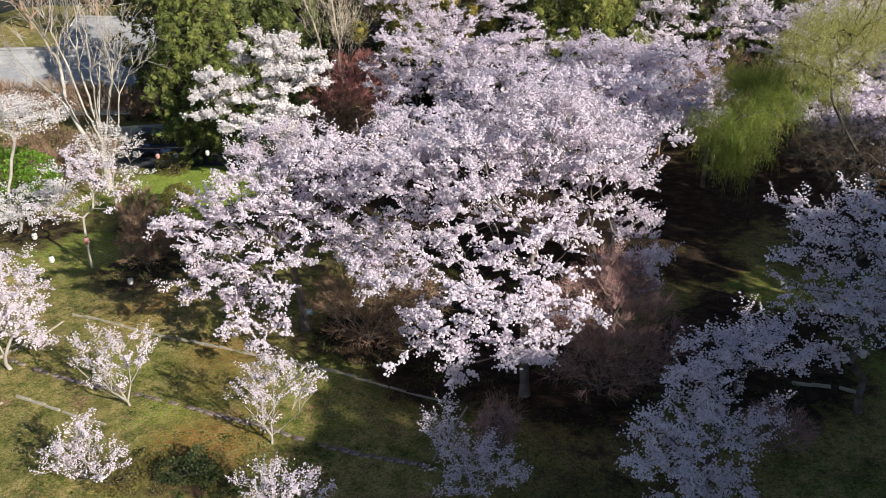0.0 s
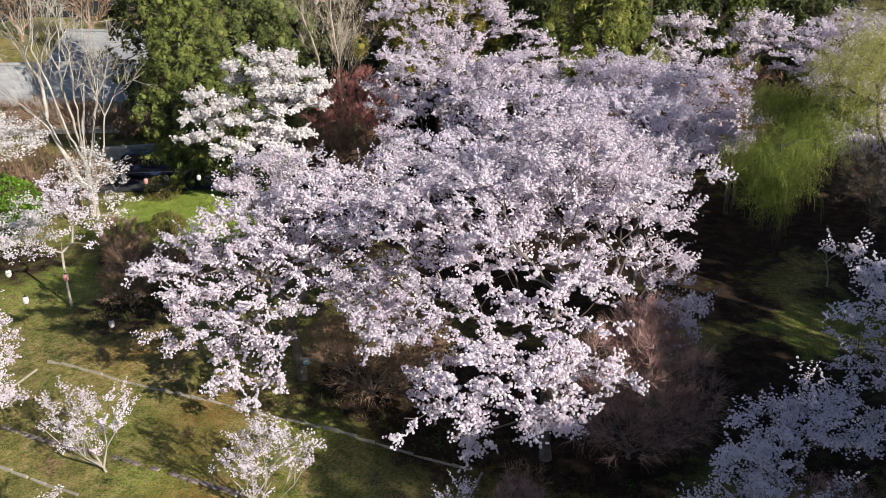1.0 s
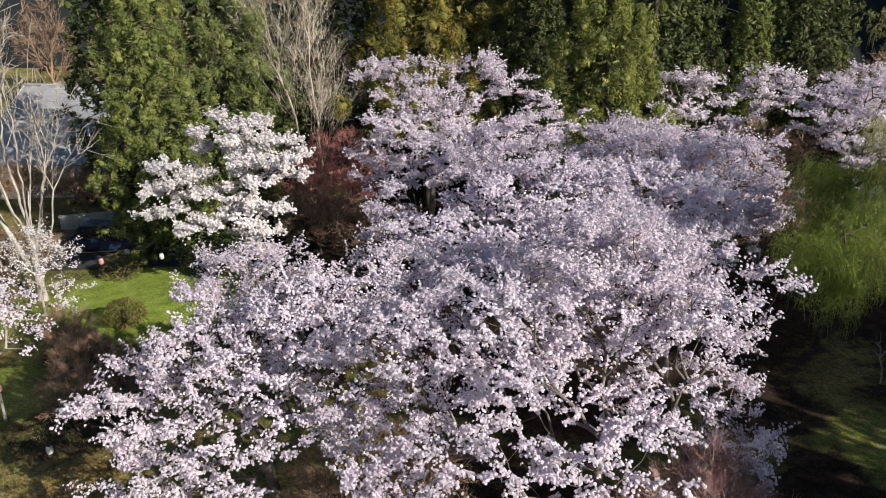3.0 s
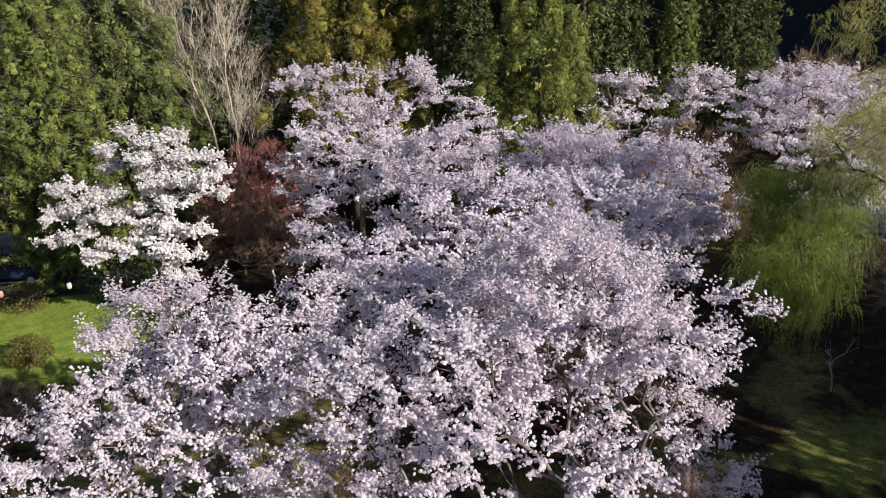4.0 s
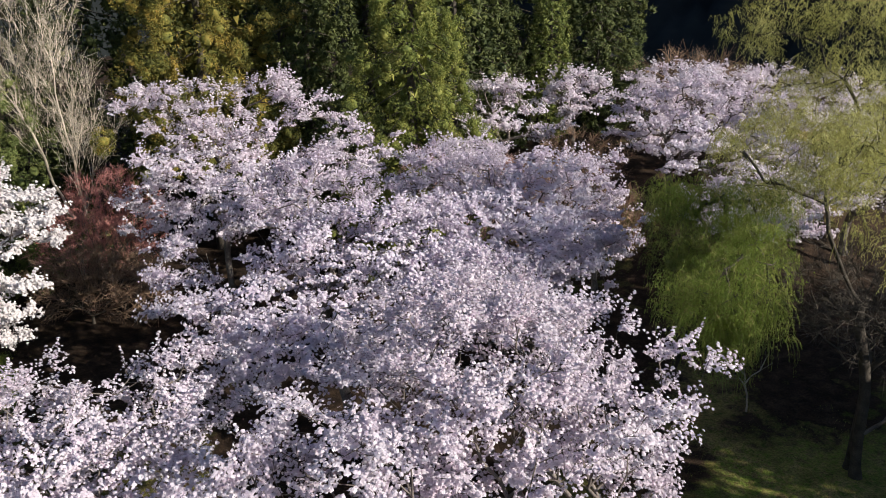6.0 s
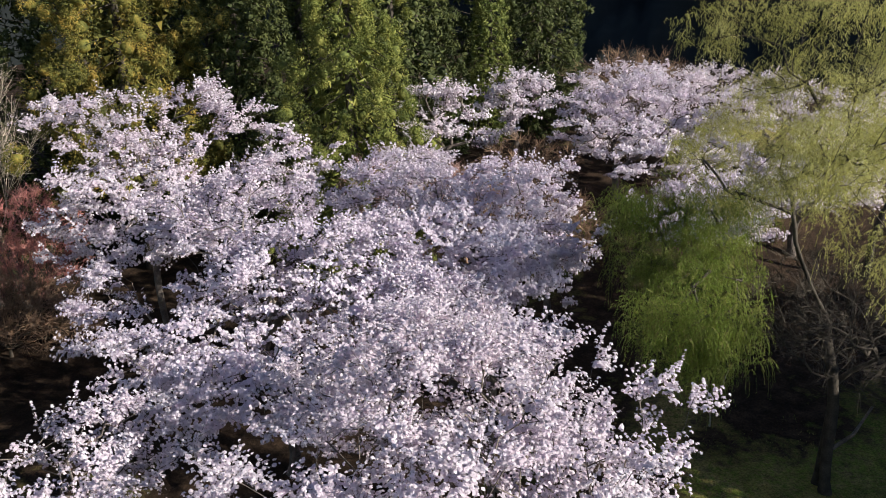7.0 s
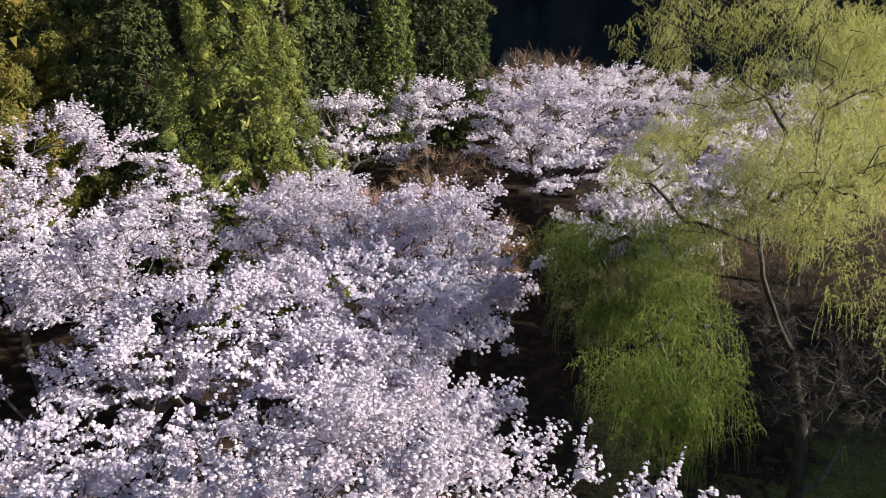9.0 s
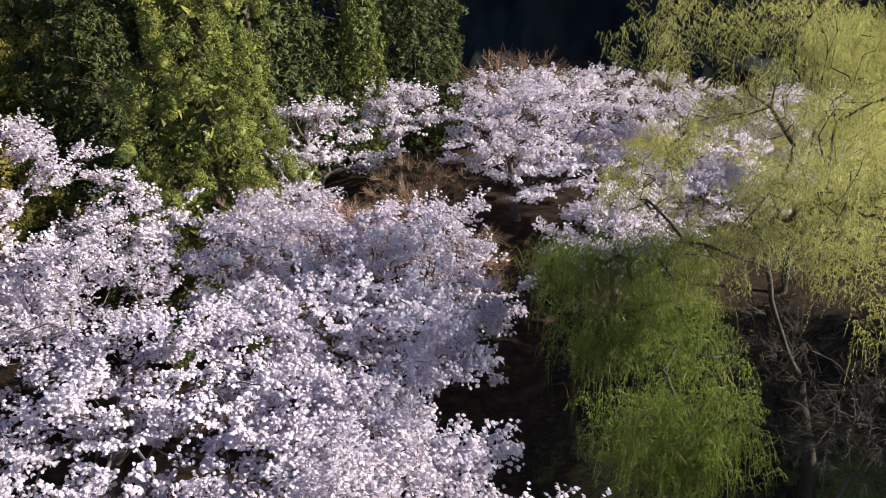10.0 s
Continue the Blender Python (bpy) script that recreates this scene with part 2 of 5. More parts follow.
def wood(tree, P, par, load, r0, mat, power=0.5, least=0.007, extra=None, flare=1.35, stem=0, cap=9.0):
    """Trunk and limbs as meshes of their own under the tree; extra: fine twigs (a, b, r) for the last mesh."""
    r, limb = limbs_of(P, par, load, r0, power, least)
    r[stem:] = np.minimum(r[stem:], cap)
    i = np.arange(1, len(P))
    ra, rb = r[par[i]].copy(), r[i]
    ra = np.minimum(ra, rb * 1.6)
    ra[0] *= flare
    count = np.bincount(limb[limb >= 0], minlength=1)
    big = np.argsort(-count)[:7]
    small = np.ones(len(i), bool)
    s = limb[i] < 0
    v, f = tube_mesh(P[par[i[s]]], P[i[s]], ra[s], rb[s])
    part_np("trunk", v, [f], mat, tree)
    small &= ~s
    for b in big:
        s = limb[i] == b
        if s.sum() > 3:
            v, f = tube_mesh(P[par[i[s]]], P[i[s]], ra[s], rb[s])
            part_np("limb", v, [f], mat, tree)
            small &= ~s
    A, B, RA, RB = P[par[i[small]]], P[i[small]], ra[small], rb[small]
    if extra is not None:
        A, B = np.concatenate([A, extra[0]]), np.concatenate([B, extra[1]])
        RA, RB = np.concatenate([RA, extra[2]]), np.concatenate([RB, extra[2] * 0.5])
    if len(A):
        v, f = tube_mesh(A, B, RA, RB)
        tagged(part_np("twig_mass", v, [f], mat, tree), kind="stuff")


def turns(n, rng):
    """Random rotation matrices."""
    q = unit(rng.normal(size=(n, 4)))
    w, x, y, z = q.T
    return np.stack([1 - 2 * (y * y + z * z), 2 * (x * y - z * w), 2 * (x * z + y * w), 2 * (x * y + z * w), 1 - 2 * (x * x + z * z),
                     2 * (y * z - x * w), 2 * (x * z - y * w), 2 * (y * z + x * w), 1 - 2 * (x * x + y * y)], -1).reshape(n, 3, 3)


def scatter_puffs(pos, lean, size, rng, leaves=5, spread=0.3):
    """Pompoms of flowers: each a loose ball of uneven petals' facets that face away from its heart."""
    n = len(pos) * leaves
    r = np.repeat(size * (1 - spread + 2 * spread * rng.random(len(pos))), leaves)
    d = unit(rng.normal(size=(n, 3)) + np.repeat(lean, leaves, 0) * 0.6 + np.array([0, 0, 0.85]))
    c = np.repeat(pos, leaves, 0) + d * (r * 0.62)[:, None]
    d = unit(0.9 * d + np.repeat(lean, leaves, 0) * 0.2 + np.array([0, 0, 0.2]) + 0.25 * rng.normal(size=(n, 3)))
    u = unit(np.cross(d, rng.normal(size=(n, 3))))
    w = np.cross(d, u)
    a = np.arange(4) * math.pi / 2
    rr = 0.82 * r[:, None] * (0.78 + 0.44 * rng.random((n, 4)))
    V = c[:, None] + (np.cos(a) * rr)[..., None] * u[:, None] + (np.sin(a) * rr)[..., None] * w[:, None]
    return V.reshape(-1, 3), np.arange(4 * n).reshape(-1, 4)


def pad_template(rng, gap):
    """A flat fan of twigs of unit reach: flower places (u along, v across) and twig edges."""
    pts, edges = [], [((0, 0), (1, 0))]
    pts += [(x, 0) for x in np.arange(0.12, 1.02, gap)]
    side = 1
    for x in np.arange(0.12, 0.85, 0.15):
        side = -side
        ln, an = (0.62 - 0.4 * x) * (0.7 + 0.6 * rng.random()), radians(38 + 24 * rng.random())
        du, dv = math.cos(an), side * math.sin(an)
        edges.append(((x, 0), (x + du * ln, dv * ln)))
        pts += [(x + du * q, dv * q) for q in np.arange(0.08, ln, gap)]
    return np.array(pts), np.array(edges)


def sprays(P, par, load, leaf, centre, rng, per_tip, length, gap, fuzz, up=0.1, out=0.6, keep=1.0):
    """Fans of fine twigs at the tips and along thin wood, and the places of flowers along them."""
    thin = np.flatnonzero((load <= 3) & (np.arange(len(P)) > 3))
    src = np.concatenate([np.repeat(leaf, per_tip), thin[rng.random(len(thin)) < 0.5 * keep]])
    src = src[rng.permutation(len(src))]
    o = P[src]
    d = out * unit(o - centre) + 0.5 * unit(o - P[par[src]]) + 0.55 * rng.normal(size=o.shape)
    d[:, 2] = d[:, 2] * 0.55 + up
    d = unit(d)
    side = unit(np.cross(unit(np.array([0, 0, 1.0]) + 0.35 * rng.normal(size=o.shape)), d))
    L = length * (0.55 + 0.7 * rng.random(len(o)))
    pos, A, E = [], [], []
    bend = rng.normal(size=o.shape) * 0.10
    bend[:, 2] += 0.05
    for part_of in np.array_split(np.arange(len(o)), 9):
        pts, ed = pad_template(rng, gap / length)
        q, u = part_of, pts[:, 0]
        at = o[q, None] + L[q, None, None] * (d[q, None] * u[None, :, None] + side[q, None] * pts[None, :, 1:2] + bend[q, None] * (u * u)[None, :, None])
        at = at + rng.normal(size=at.shape) * fuzz
        pos.append(at[rng.random(at.shape[:2]) < 0.88])
        for (u0, v0), (u1, v1) in ed:
            A.append(o[q] + L[q, None] * (d[q] * u0 + side[q] * v0 + bend[q] * u0 * u0))
            E.append(o[q] + L[q, None] * (d[q] * u1 + side[q] * v1 + bend[q] * u1 * u1))
    A, E = np.concatenate(A), np.concatenate(E)
    some = rng.random(len(A)) < 0.3
    return np.concatenate(pos), (A[some], E[some], np.full(some.sum(), 0.006))


def cherry(base, blobs, tips, r0, fork, seed, label, mat=None, per_tip=4, length=0.8, gap=0.075, size=0.045, facets=5,
           fuzz=0.055, bark=None, group="", stems=(), up=0.1, bf=0.45, shell=4.0, keep=1.0, crown="blossom_crown", each=7, reach=0.75, shoots=0.0):
    """A flowering tree. base: foot of the trunk; fork: where the limbs part; blobs: the crown's masses."""
    rng = np.random.default_rng(seed)
    base = np.array([base[0], base[1], float(ground_z(base[0], base[1])) - 0.05])
    tree = thing("cherry_tree", tuple(base), label, "tree", group)
    B = [(x - base[0], y - base[1], z - base[2], a, b, c) for x, y, z, a, b, c in blobs]
    fk = np.array(fork) - base
    n = max(4, int(np.linalg.norm(fk) / 0.35))
    f = np.linspace(0, 1, n)[:, None]
    stem = fk * f + np.sin(f * 3.1) * rng.normal(size=3) * np.array([0.10, 0.10, 0]) * min(1, np.linalg.norm(fk) / 2)
    pts = plates(B, tips, rng, shell, each, reach)
    pts[:, 2] = np.maximum(pts[:, 2], 0.35)
    P, par, load, leaf = grow(stem, pts, rng, bf)
    centre = np.average(np.array(B)[:, :3], axis=0, weights=np.prod(np.array(B)[:, 3:], axis=1))
    centre[2] -= 1.0
    pos, tw = sprays(P, par, load, leaf, centre, rng, per_tip, length, gap, fuzz, up, keep=keep)
    if shoots:
        o = P[rng.choice(leaf, int(len(leaf) * shoots))]
        d = unit(unit(o - centre) * np.array([0.8, 0.8, 0.2]) + np.array([0, 0, 0.7]) + 0.3 * rng.normal(size=o.shape))
        ln = length * (0.6 + 0.9 * rng.random(len(o)))
        s = np.arange(0.05, 1.5 * length, gap * 0.8)
        at = o[:, None] + d[:, None] * s[None, :, None] + rng.normal(size=(len(o), len(s), 3)) * fuzz * 0.8
        pos = np.concatenate([pos, at[s[None] < ln[:, None]]])
        tw = (np.concatenate([tw[0], o]), np.concatenate([tw[1], o + d * (ln * 1.08)[:, None]]), np.concatenate([tw[2], np.full(len(o), 0.006)]))
    wood(tree, P, par, load, r0, bark or BARK, extra=tw)
    v, F = scatter_puffs(pos, unit(pos - centre), size, rng, facets)
    tagged(part_np(crown, v, [F], mat or BLOSSOM, tree), kind="stuff")
    return tree


def bare_tree(name, base, blobs, tips, r0, fork, seed, label, category, bark, per_tip=3, length=0.7, twig_r=0.007, bf=0.5, power=0.5, step=0.5, least=0.007, twig_mat=None, up=0.35, jit=0.06, arch=0.10):
    """A leafless tree or shrub: trunk, limbs and a haze of twigs."""
    rng = np.random.default_rng(seed)
    base = np.array([base[0], base[1], float(ground_z(base[0], base[1])) - 0.05])
    tree = thing(name, tuple(base), label, category)
    B = [(x - base[0], y - base[1], z - base[2], a, b, c) for x, y, z, a, b, c in blobs]
    fk = np.array(fork) - base
    stem = fk * np.linspace(0, 1, max(4, int(np.linalg.norm(fk) / 0.35)))[:, None]
    pts = sample_blobs(B, tips, rng, 2.5)
    pts[:, 2] = np.maximum(pts[:, 2], 0.25)
    P, par, load, leaf = grow(stem, pts, rng, bf, step, jit, arch)
    src = np.repeat(leaf, per_tip)
    d = unit(0.8 * unit(P[src] - P[par[src]]) + 0.5 * rng.normal(size=(len(src), 3)) + np.array([0, 0, up]))
    L = length * (0.5 + rng.random(len(src)))[:, None]
    wood(tree, P, par, load, r0, bark, power, least)
    a, b = P[src], P[src] + d * L
    c = a + (b - a) * 0.45
    e = c + unit(d + 0.6 * rng.normal(size=d.shape)) * L * 0.6
    A, E = np.concatenate([a, c]), np.concatenate([b, e])
    v, f = tube_mesh(A, E, np.full(len(A), twig_r), np.full(len(A), twig_r * 0.45))
    tagged(part_np("twig_haze", v, [f], twig_mat or bark, tree), kind="stuff")
    return tree


def leaf_kites(pos, d, length, width, rng, fold=0.0):
    """Pointed leaves or sprays as kites: from pos along d."""
    n = len(pos)
    d = unit(d)
    u = unit(np.cross(d, rng.normal(size=(n, 3))))
    L = (length * (0.6 + 0.8 * rng.random(n)))[:, None]
    W = (width * (0.6 + 0.8 * rng.random(n)))[:, None]
    w = np.cross(d, u)
    v = np.stack([pos, pos + d * L * 0.55 + u * W + w * W * fold, pos + d * L, pos + d * L * 0.55 - u * W + w * W * fold], 1)
    return v.reshape(-1, 3), np.arange(4 * n).reshape(-1, 4)


def needles(pos, ball, length, width, rng):
    """Needle sprays as slim triangles that stand out from their tuft like a brush."""
    n = len(pos)
    face = unit(ball + 0.45 * rng.normal(size=(n, 3)))
    d = unit(0.75 * unit(np.cross(face, rng.normal(size=(n, 3)))) + 0.65 * ball + np.array([0, 0, -0.10]))
    u = unit(np.cross(d, face))
    L = (length * (0.6 + 0.8 * rng.random(n)))[:, None]
    W = (width * (0.6 + 0.8 * rng.random(n)))[:, None]
    v = np.stack([pos - u * W - d * L * 0.4, pos + u * W - d * L * 0.4, pos + d * L * 0.6], 1)
    return v.reshape(-1, 3), np.arange(3 * n).reshape(-1, 3)


def clumps(centre, size, rng):
    """Uneven little solids of twenty facets: the shaded hearts of needle tufts."""
    g = (1 + math.sqrt(5)) / 2
    V = unit(np.array([(-1, g, 0), (1, g, 0), (-1, -g, 0), (1, -g, 0), (0, -1, g), (0, 1, g), (0, -1, -g), (0, 1, -g), (g, 0, -1), (g, 0, 1), (-g, 0, -1), (-g, 0, 1)], float))
    F = np.array([(0, 11, 5), (0, 5, 1), (0, 1, 7), (0, 7, 10), (0, 10, 11), (1, 5, 9), (5, 11, 4), (11, 10, 2), (10, 7, 6), (7, 1, 8),
                  (3, 9, 4), (3, 4, 2), (3, 2, 6), (3, 6, 8), (3, 8, 9), (4, 9, 5), (2, 4, 11), (6, 2, 10), (8, 6, 7), (9, 8, 1)])
    n = len(centre)
    v = np.einsum("nij,vj->nvi", turns(n, rng), V) * (size[:, None] * (0.75 + 0.45 * rng.random((n, 12))))[..., None] + centre[:, None]
    return v.reshape(-1, 3), (F[None] + 12 * np.arange(n)[:, None, None]).reshape(-1, 3)


def conifer(name, base, height, radius, seed, label, mat, low=1.0, tufts=900, per=14, length=0.42, width=0.085, droop=0.25, slim=0.8, group="", lumpy=0.25, tuft=0.42, core=3000):
    """An evergreen: a straight trunk, boughs in whorls, and tufts of needle sprays on them."""
    rng = np.random.default_rng(seed)
    bz = float(ground_z(base[0], base[1]))
    tree = thing(name, (base[0], base[1], bz - 0.05), label, "tree", group)
    zs = np.linspace(0, height, 14)
    P = np.stack([0.06 * np.sin(zs * 0.5 + seed), 0.06 * np.cos(zs * 0.4 + seed), zs], 1)
    r = 0.02 + radius * 0.085 * (1 - zs / height)
    v, f = tube_mesh(P[:-1], P[1:], r[:-1], r[1:])
    part_np("trunk", v, [f], BARK_DARK, tree)
    u = ((np.arange(tufts) + rng.random(tufts)) / tufts) ** 1.35
    z = low + (height - low) * u
    prof = (1 - u) ** slim * (0.75 + 0.25 * np.minimum(1, u * 6))
    az = np.arange(tufts) * 2.39996 + 0.25 * rng.normal(size=tufts)
    lump = 1 + lumpy * (np.sin(az * 3 + z * 1.1 + seed) * 0.5 + np.sin(az * 5 - z * 2.3) * 0.4 + 0.5 * rng.normal(size=tufts) * 0.5)
    R = radius * prof * lump * (0.74 + 0.34 * rng.random(tufts))
    out = np.stack([np.cos(az), np.sin(az), np.zeros(tufts)], 1)
    tip = out * R[:, None] + np.stack([np.zeros(tufts)] * 2 + [z - droop * R], 1)
    root = np.stack([np.zeros(tufts)] * 2 + [z + 0.1 * R], 1)
    few = np.arange(tufts) % 3 == 0
    v, f = tube_mesh(root[few], tip[few], np.full(few.sum(), 0.035), np.full(few.sum(), 0.01))
    tagged(part_np("bough_mass", v, [f], BARK_DARK, tree), kind="stuff")
    k = np.repeat(np.arange(tufts), per)
    wide = tuft * (0.55 + 0.9 * rng.random(tufts) ** 1.3) * (0.6 + 0.4 * np.minimum(1, 3 * (1 - u)))
    ball = unit(rng.normal(size=(len(k), 3)) + out[k] * 0.35 + np.array([0, 0, 0.2]))
    pos = tip[k] + ball * (wide[k] * (0.62 + 0.36 * rng.random(len(k))))[:, None] * np.array([0.95, 0.95, 1.12])
    v, f = needles(pos, ball, length, width, rng)
    inner = rng.integers(0, tufts, core * 7)
    deep = root[inner] + (tip[inner] - root[inner]) * (0.15 + 0.45 * rng.random(len(inner)))[:, None] + rng.normal(size=(len(inner), 3)) * 0.12
    v1, f1 = needles(deep, unit(out[inner] + 0.5 * rng.normal(size=deep.shape)), 0.42, 0.11, rng)
    v2, f2 = clumps(tip, wide * 0.42, rng)
    f = np.concatenate([f, f1 + len(v), f2 + len(v) + len(v1)])
    v = np.concatenate([v, v1, v2])
    tagged(part_np("foliage", v, [f], mat, tree), kind="stuff")
    return tree


def willow(base, blobs, fork, limbs, locks, r0, seed, label, mat, hang=(0.8, 2.2), group="", leaf=0.062, gap=0.042, width=0.006, each=9, tight=0.12):
    """A weeping willow: forked dark trunk, arching limbs, and locks of leafy strands that hang from the boughs' ends."""
    rng = np.random.default_rng(seed)
    base = np.array([base[0], base[1], float(ground_z(base[0], base[1])) - 0.05])
    tree = thing("willow_tree", tuple(base), label, "tree", group)
    B = [(x - base[0], y - base[1], z - base[2], a, b, c) for x, y, z, a, b, c in blobs]
    fk = np.array(fork) - base
    stem = fk * np.linspace(0, 1, max(4, int(np.linalg.norm(fk) / 0.35)))[:, None]
    f = np.linspace(0, 1, len(stem))
    stem[:, 0] += 0.16 * np.sin(f * 7 + seed) * f
    stem[:, 1] += 0.14 * np.sin(f * 5 + 2 * seed) * f
    pts = sample_blobs(B, limbs, rng, 2.2, -0.3)
    P, par, load, lf = grow(stem, pts, rng, 0.4, 0.5, 0.12)
    wood(tree, P, par, load, r0, BARK_DARK, 0.7, 0.010, stem=len(stem), cap=0.055)
    thin = np.flatnonzero((load <= 3) & (np.arange(len(P)) > len(stem) + 6) & (P[:, 2] > P[lf][:, 2].min() - 0.4))
    at = np.concatenate([np.repeat(lf, 1 + locks // (2 * len(lf))), rng.choice(thin, locks // 2)])
    c = P[at] + rng.normal(size=(len(at), 3)) * np.array([0.38, 0.38, 0.30])
    way = unit(rng.normal(size=c.shape) * np.array([1, 1, 0]) + 0.7 * unit(c * np.array([1, 1, 0])))
    drop = hang[0] + (hang[1] - hang[0]) * rng.random(len(c)) ** 1.8
    k = np.repeat(np.arange(len(c)), each)
    o = c[k] + rng.normal(size=(len(k), 3)) * tight
    out = unit(way[k] + 0.35 * rng.normal(size=o.shape) * np.array([1, 1, 0]))
    L = np.minimum(drop[k] * (0.45 + 0.65 * rng.random(len(k))), np.maximum(0.4, o[:, 2] - 0.8))
    s = np.arange(int(1.1 * hang[1] / gap)) * gap
    pos = o[:, None] + out[:, None] * (0.42 * (1 - np.exp(-s / 0.5)))[None, :, None]
    pos[..., 2] += 0.22 * np.sin(np.minimum(s / 0.45, math.pi)) - np.maximum(0, s - 0.2) * 0.97
    sway = 0.05 * np.sin(s[None] * 2.0 + rng.random(len(c))[k][:, None] * 6)
    pos[..., 0] += sway
    pos[..., 1] += sway * 0.7
    ok = s[None] < L[:, None]
    some = rng.random(len(k)) < 0.4
    a, b = pos[some, :-5:5], pos[some, 5::5]
    m = min(a.shape[1], b.shape[1])
    sel = ok[some][:, 5::5][:, :m]
    A, E = a[:, :m][sel], b[:, :m][sel]
    across = unit(np.cross(E - A, rng.normal(size=A.shape))) * 0.005
    v, f = np.stack([A - across, A + across, E + across, E - across], 1).reshape(-1, 3), np.arange(4 * len(A)).reshape(-1, 4)
    tagged(part_np("strand_curtain", v, [f], WILLOW_TWIG, tree), kind="stuff")
    p = pos[ok]
    d = unit(rng.normal(size=p.shape) * 0.5 + np.array([0, 0, -0.8]))
    u = unit(np.cross(d, rng.normal(size=p.shape))) * (width * (0.6 + 0.8 * rng.random(len(p))))[:, None]
    v = np.stack([p - u, p + u, p + d * (leaf * (0.6 + 0.8 * rng.random(len(p))))[:, None]], 1).reshape(-1, 3)
    tagged(part_np("leaf_curtain", v, [np.arange(len(v)).reshape(-1, 3)], mat, tree), kind="stuff")
    return tree


def leafy_shrub(base, blobs, leaves, seed, label, mat, length=0.09, width=0.03, category="shrub", name="shrub"):
    """A dense shrub: short stems and a skin of many leaves."""
    rng = np.random.default_rng(seed)
    bz = float(ground_z(base[0], base[1]))
    ob = thing(name, (base[0], base[1], bz), label, category)
    B = [(x - base[0], y - base[1], z, a, b, c) for x, y, z, a, b, c in blobs]
    q = sample_blobs(B, 26, rng, 2)
    q[:, 2] = np.maximum(q[:, 2], 0.1)
    a = rng.normal(size=q.shape) * np.array([0.12, 0.12, 0.0])
    v, f = tube_mesh(a, q, np.full(26, 0.02), np.full(26, 0.006))
    tagged(part_np("stem_mass", v, [f], BARK_DARK, ob), kind="stuff")
    p = sample_blobs(B, leaves, rng, 7)
    p += 0.10 * np.sin(p[:, [1, 2, 0]] * 5.1) * np.sin(p[:, [2, 0, 1]] * 4.3)
    p[:, 2] = np.maximum(p[:, 2], 0.02)
    C = np.array(B)[:, :3].mean(0)
    v, f = leaf_kites(p, unit(p - C) * 0.6 + rng.normal(size=p.shape) * 0.7, length, width, rng, 0.3)
    tagged(part_np("foliage", v, [f], mat, ob), kind="stuff")
    return ob


WILLOW_TWIG = material("willow_twig", [(0.14, 0.13, 0.04), (0.20, 0.18, 0.05), (0.26, 0.23, 0.08)], 1.0, 8, 0.7, 0, 0.2)

# ---- ground ----
xs = np.unique(np.concatenate([np.linspace(-600, -60, 12), np.arange(-60, 60.01, 0.8), np.linspace(60, 600, 12)]))
ys = np.unique(np.concatenate([np.linspace(-300, -10, 8), np.arange(-10, 90.01, 0.8), np.linspace(90, 700, 14)]))
gx, gy = np.meshgrid(xs, ys, indexing="ij")
gz = ground_z(gx, gy)
nx, ny = gx.shape
ii = (np.arange(nx - 1)[:, None] * ny + np.arange(ny - 1)).ravel()
ground_mesh = mesh_np("ground", np.stack([gx, gy, gz], -1), [np.stack([ii, ii + ny, ii + ny + 1, ii + 1], 1)])
soil_and_shade = np.clip((gy - 56) / 5, 0, 1) * (gx > -24)
# spots of bare earth; many also paint the ground dark where shade lies
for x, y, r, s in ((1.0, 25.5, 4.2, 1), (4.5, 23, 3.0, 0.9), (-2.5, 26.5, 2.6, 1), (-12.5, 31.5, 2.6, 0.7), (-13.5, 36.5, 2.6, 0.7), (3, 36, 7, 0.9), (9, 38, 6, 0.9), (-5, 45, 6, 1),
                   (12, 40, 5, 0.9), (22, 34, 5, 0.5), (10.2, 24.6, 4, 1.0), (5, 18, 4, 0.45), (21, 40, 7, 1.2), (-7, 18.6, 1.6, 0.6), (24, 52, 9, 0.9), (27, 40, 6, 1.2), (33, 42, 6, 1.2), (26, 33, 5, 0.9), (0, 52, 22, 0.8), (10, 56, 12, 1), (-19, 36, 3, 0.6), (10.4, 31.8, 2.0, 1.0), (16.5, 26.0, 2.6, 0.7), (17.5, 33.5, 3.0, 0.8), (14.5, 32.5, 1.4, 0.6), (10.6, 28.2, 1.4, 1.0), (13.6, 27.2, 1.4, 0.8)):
    soil_and_shade = np.maximum(soil_and_shade, s * np.exp(-(((gx - x) ** 2 + (gy - y) ** 2) / r ** 2) ** 1.5))
straw, lush_and_sunlit = np.zeros_like(gx), np.zeros_like(gx)
for x, y, r, s in ((19.6, 46.4, 1.6, 1.2), (18.2, 45.6, 1.2, 1.0), (-7.0, 19.9, 1.5, 1.2), (-7.6, 25.0, 1.4, 0.8), (-11.2, 28.6, 1.6, 0.7), (-7.6, 22.9, 1.0, 0.5)):
    straw = np.maximum(straw, s * np.exp(-(((gx - x) ** 2 + (gy - y) ** 2) / r ** 2) ** 1.5))
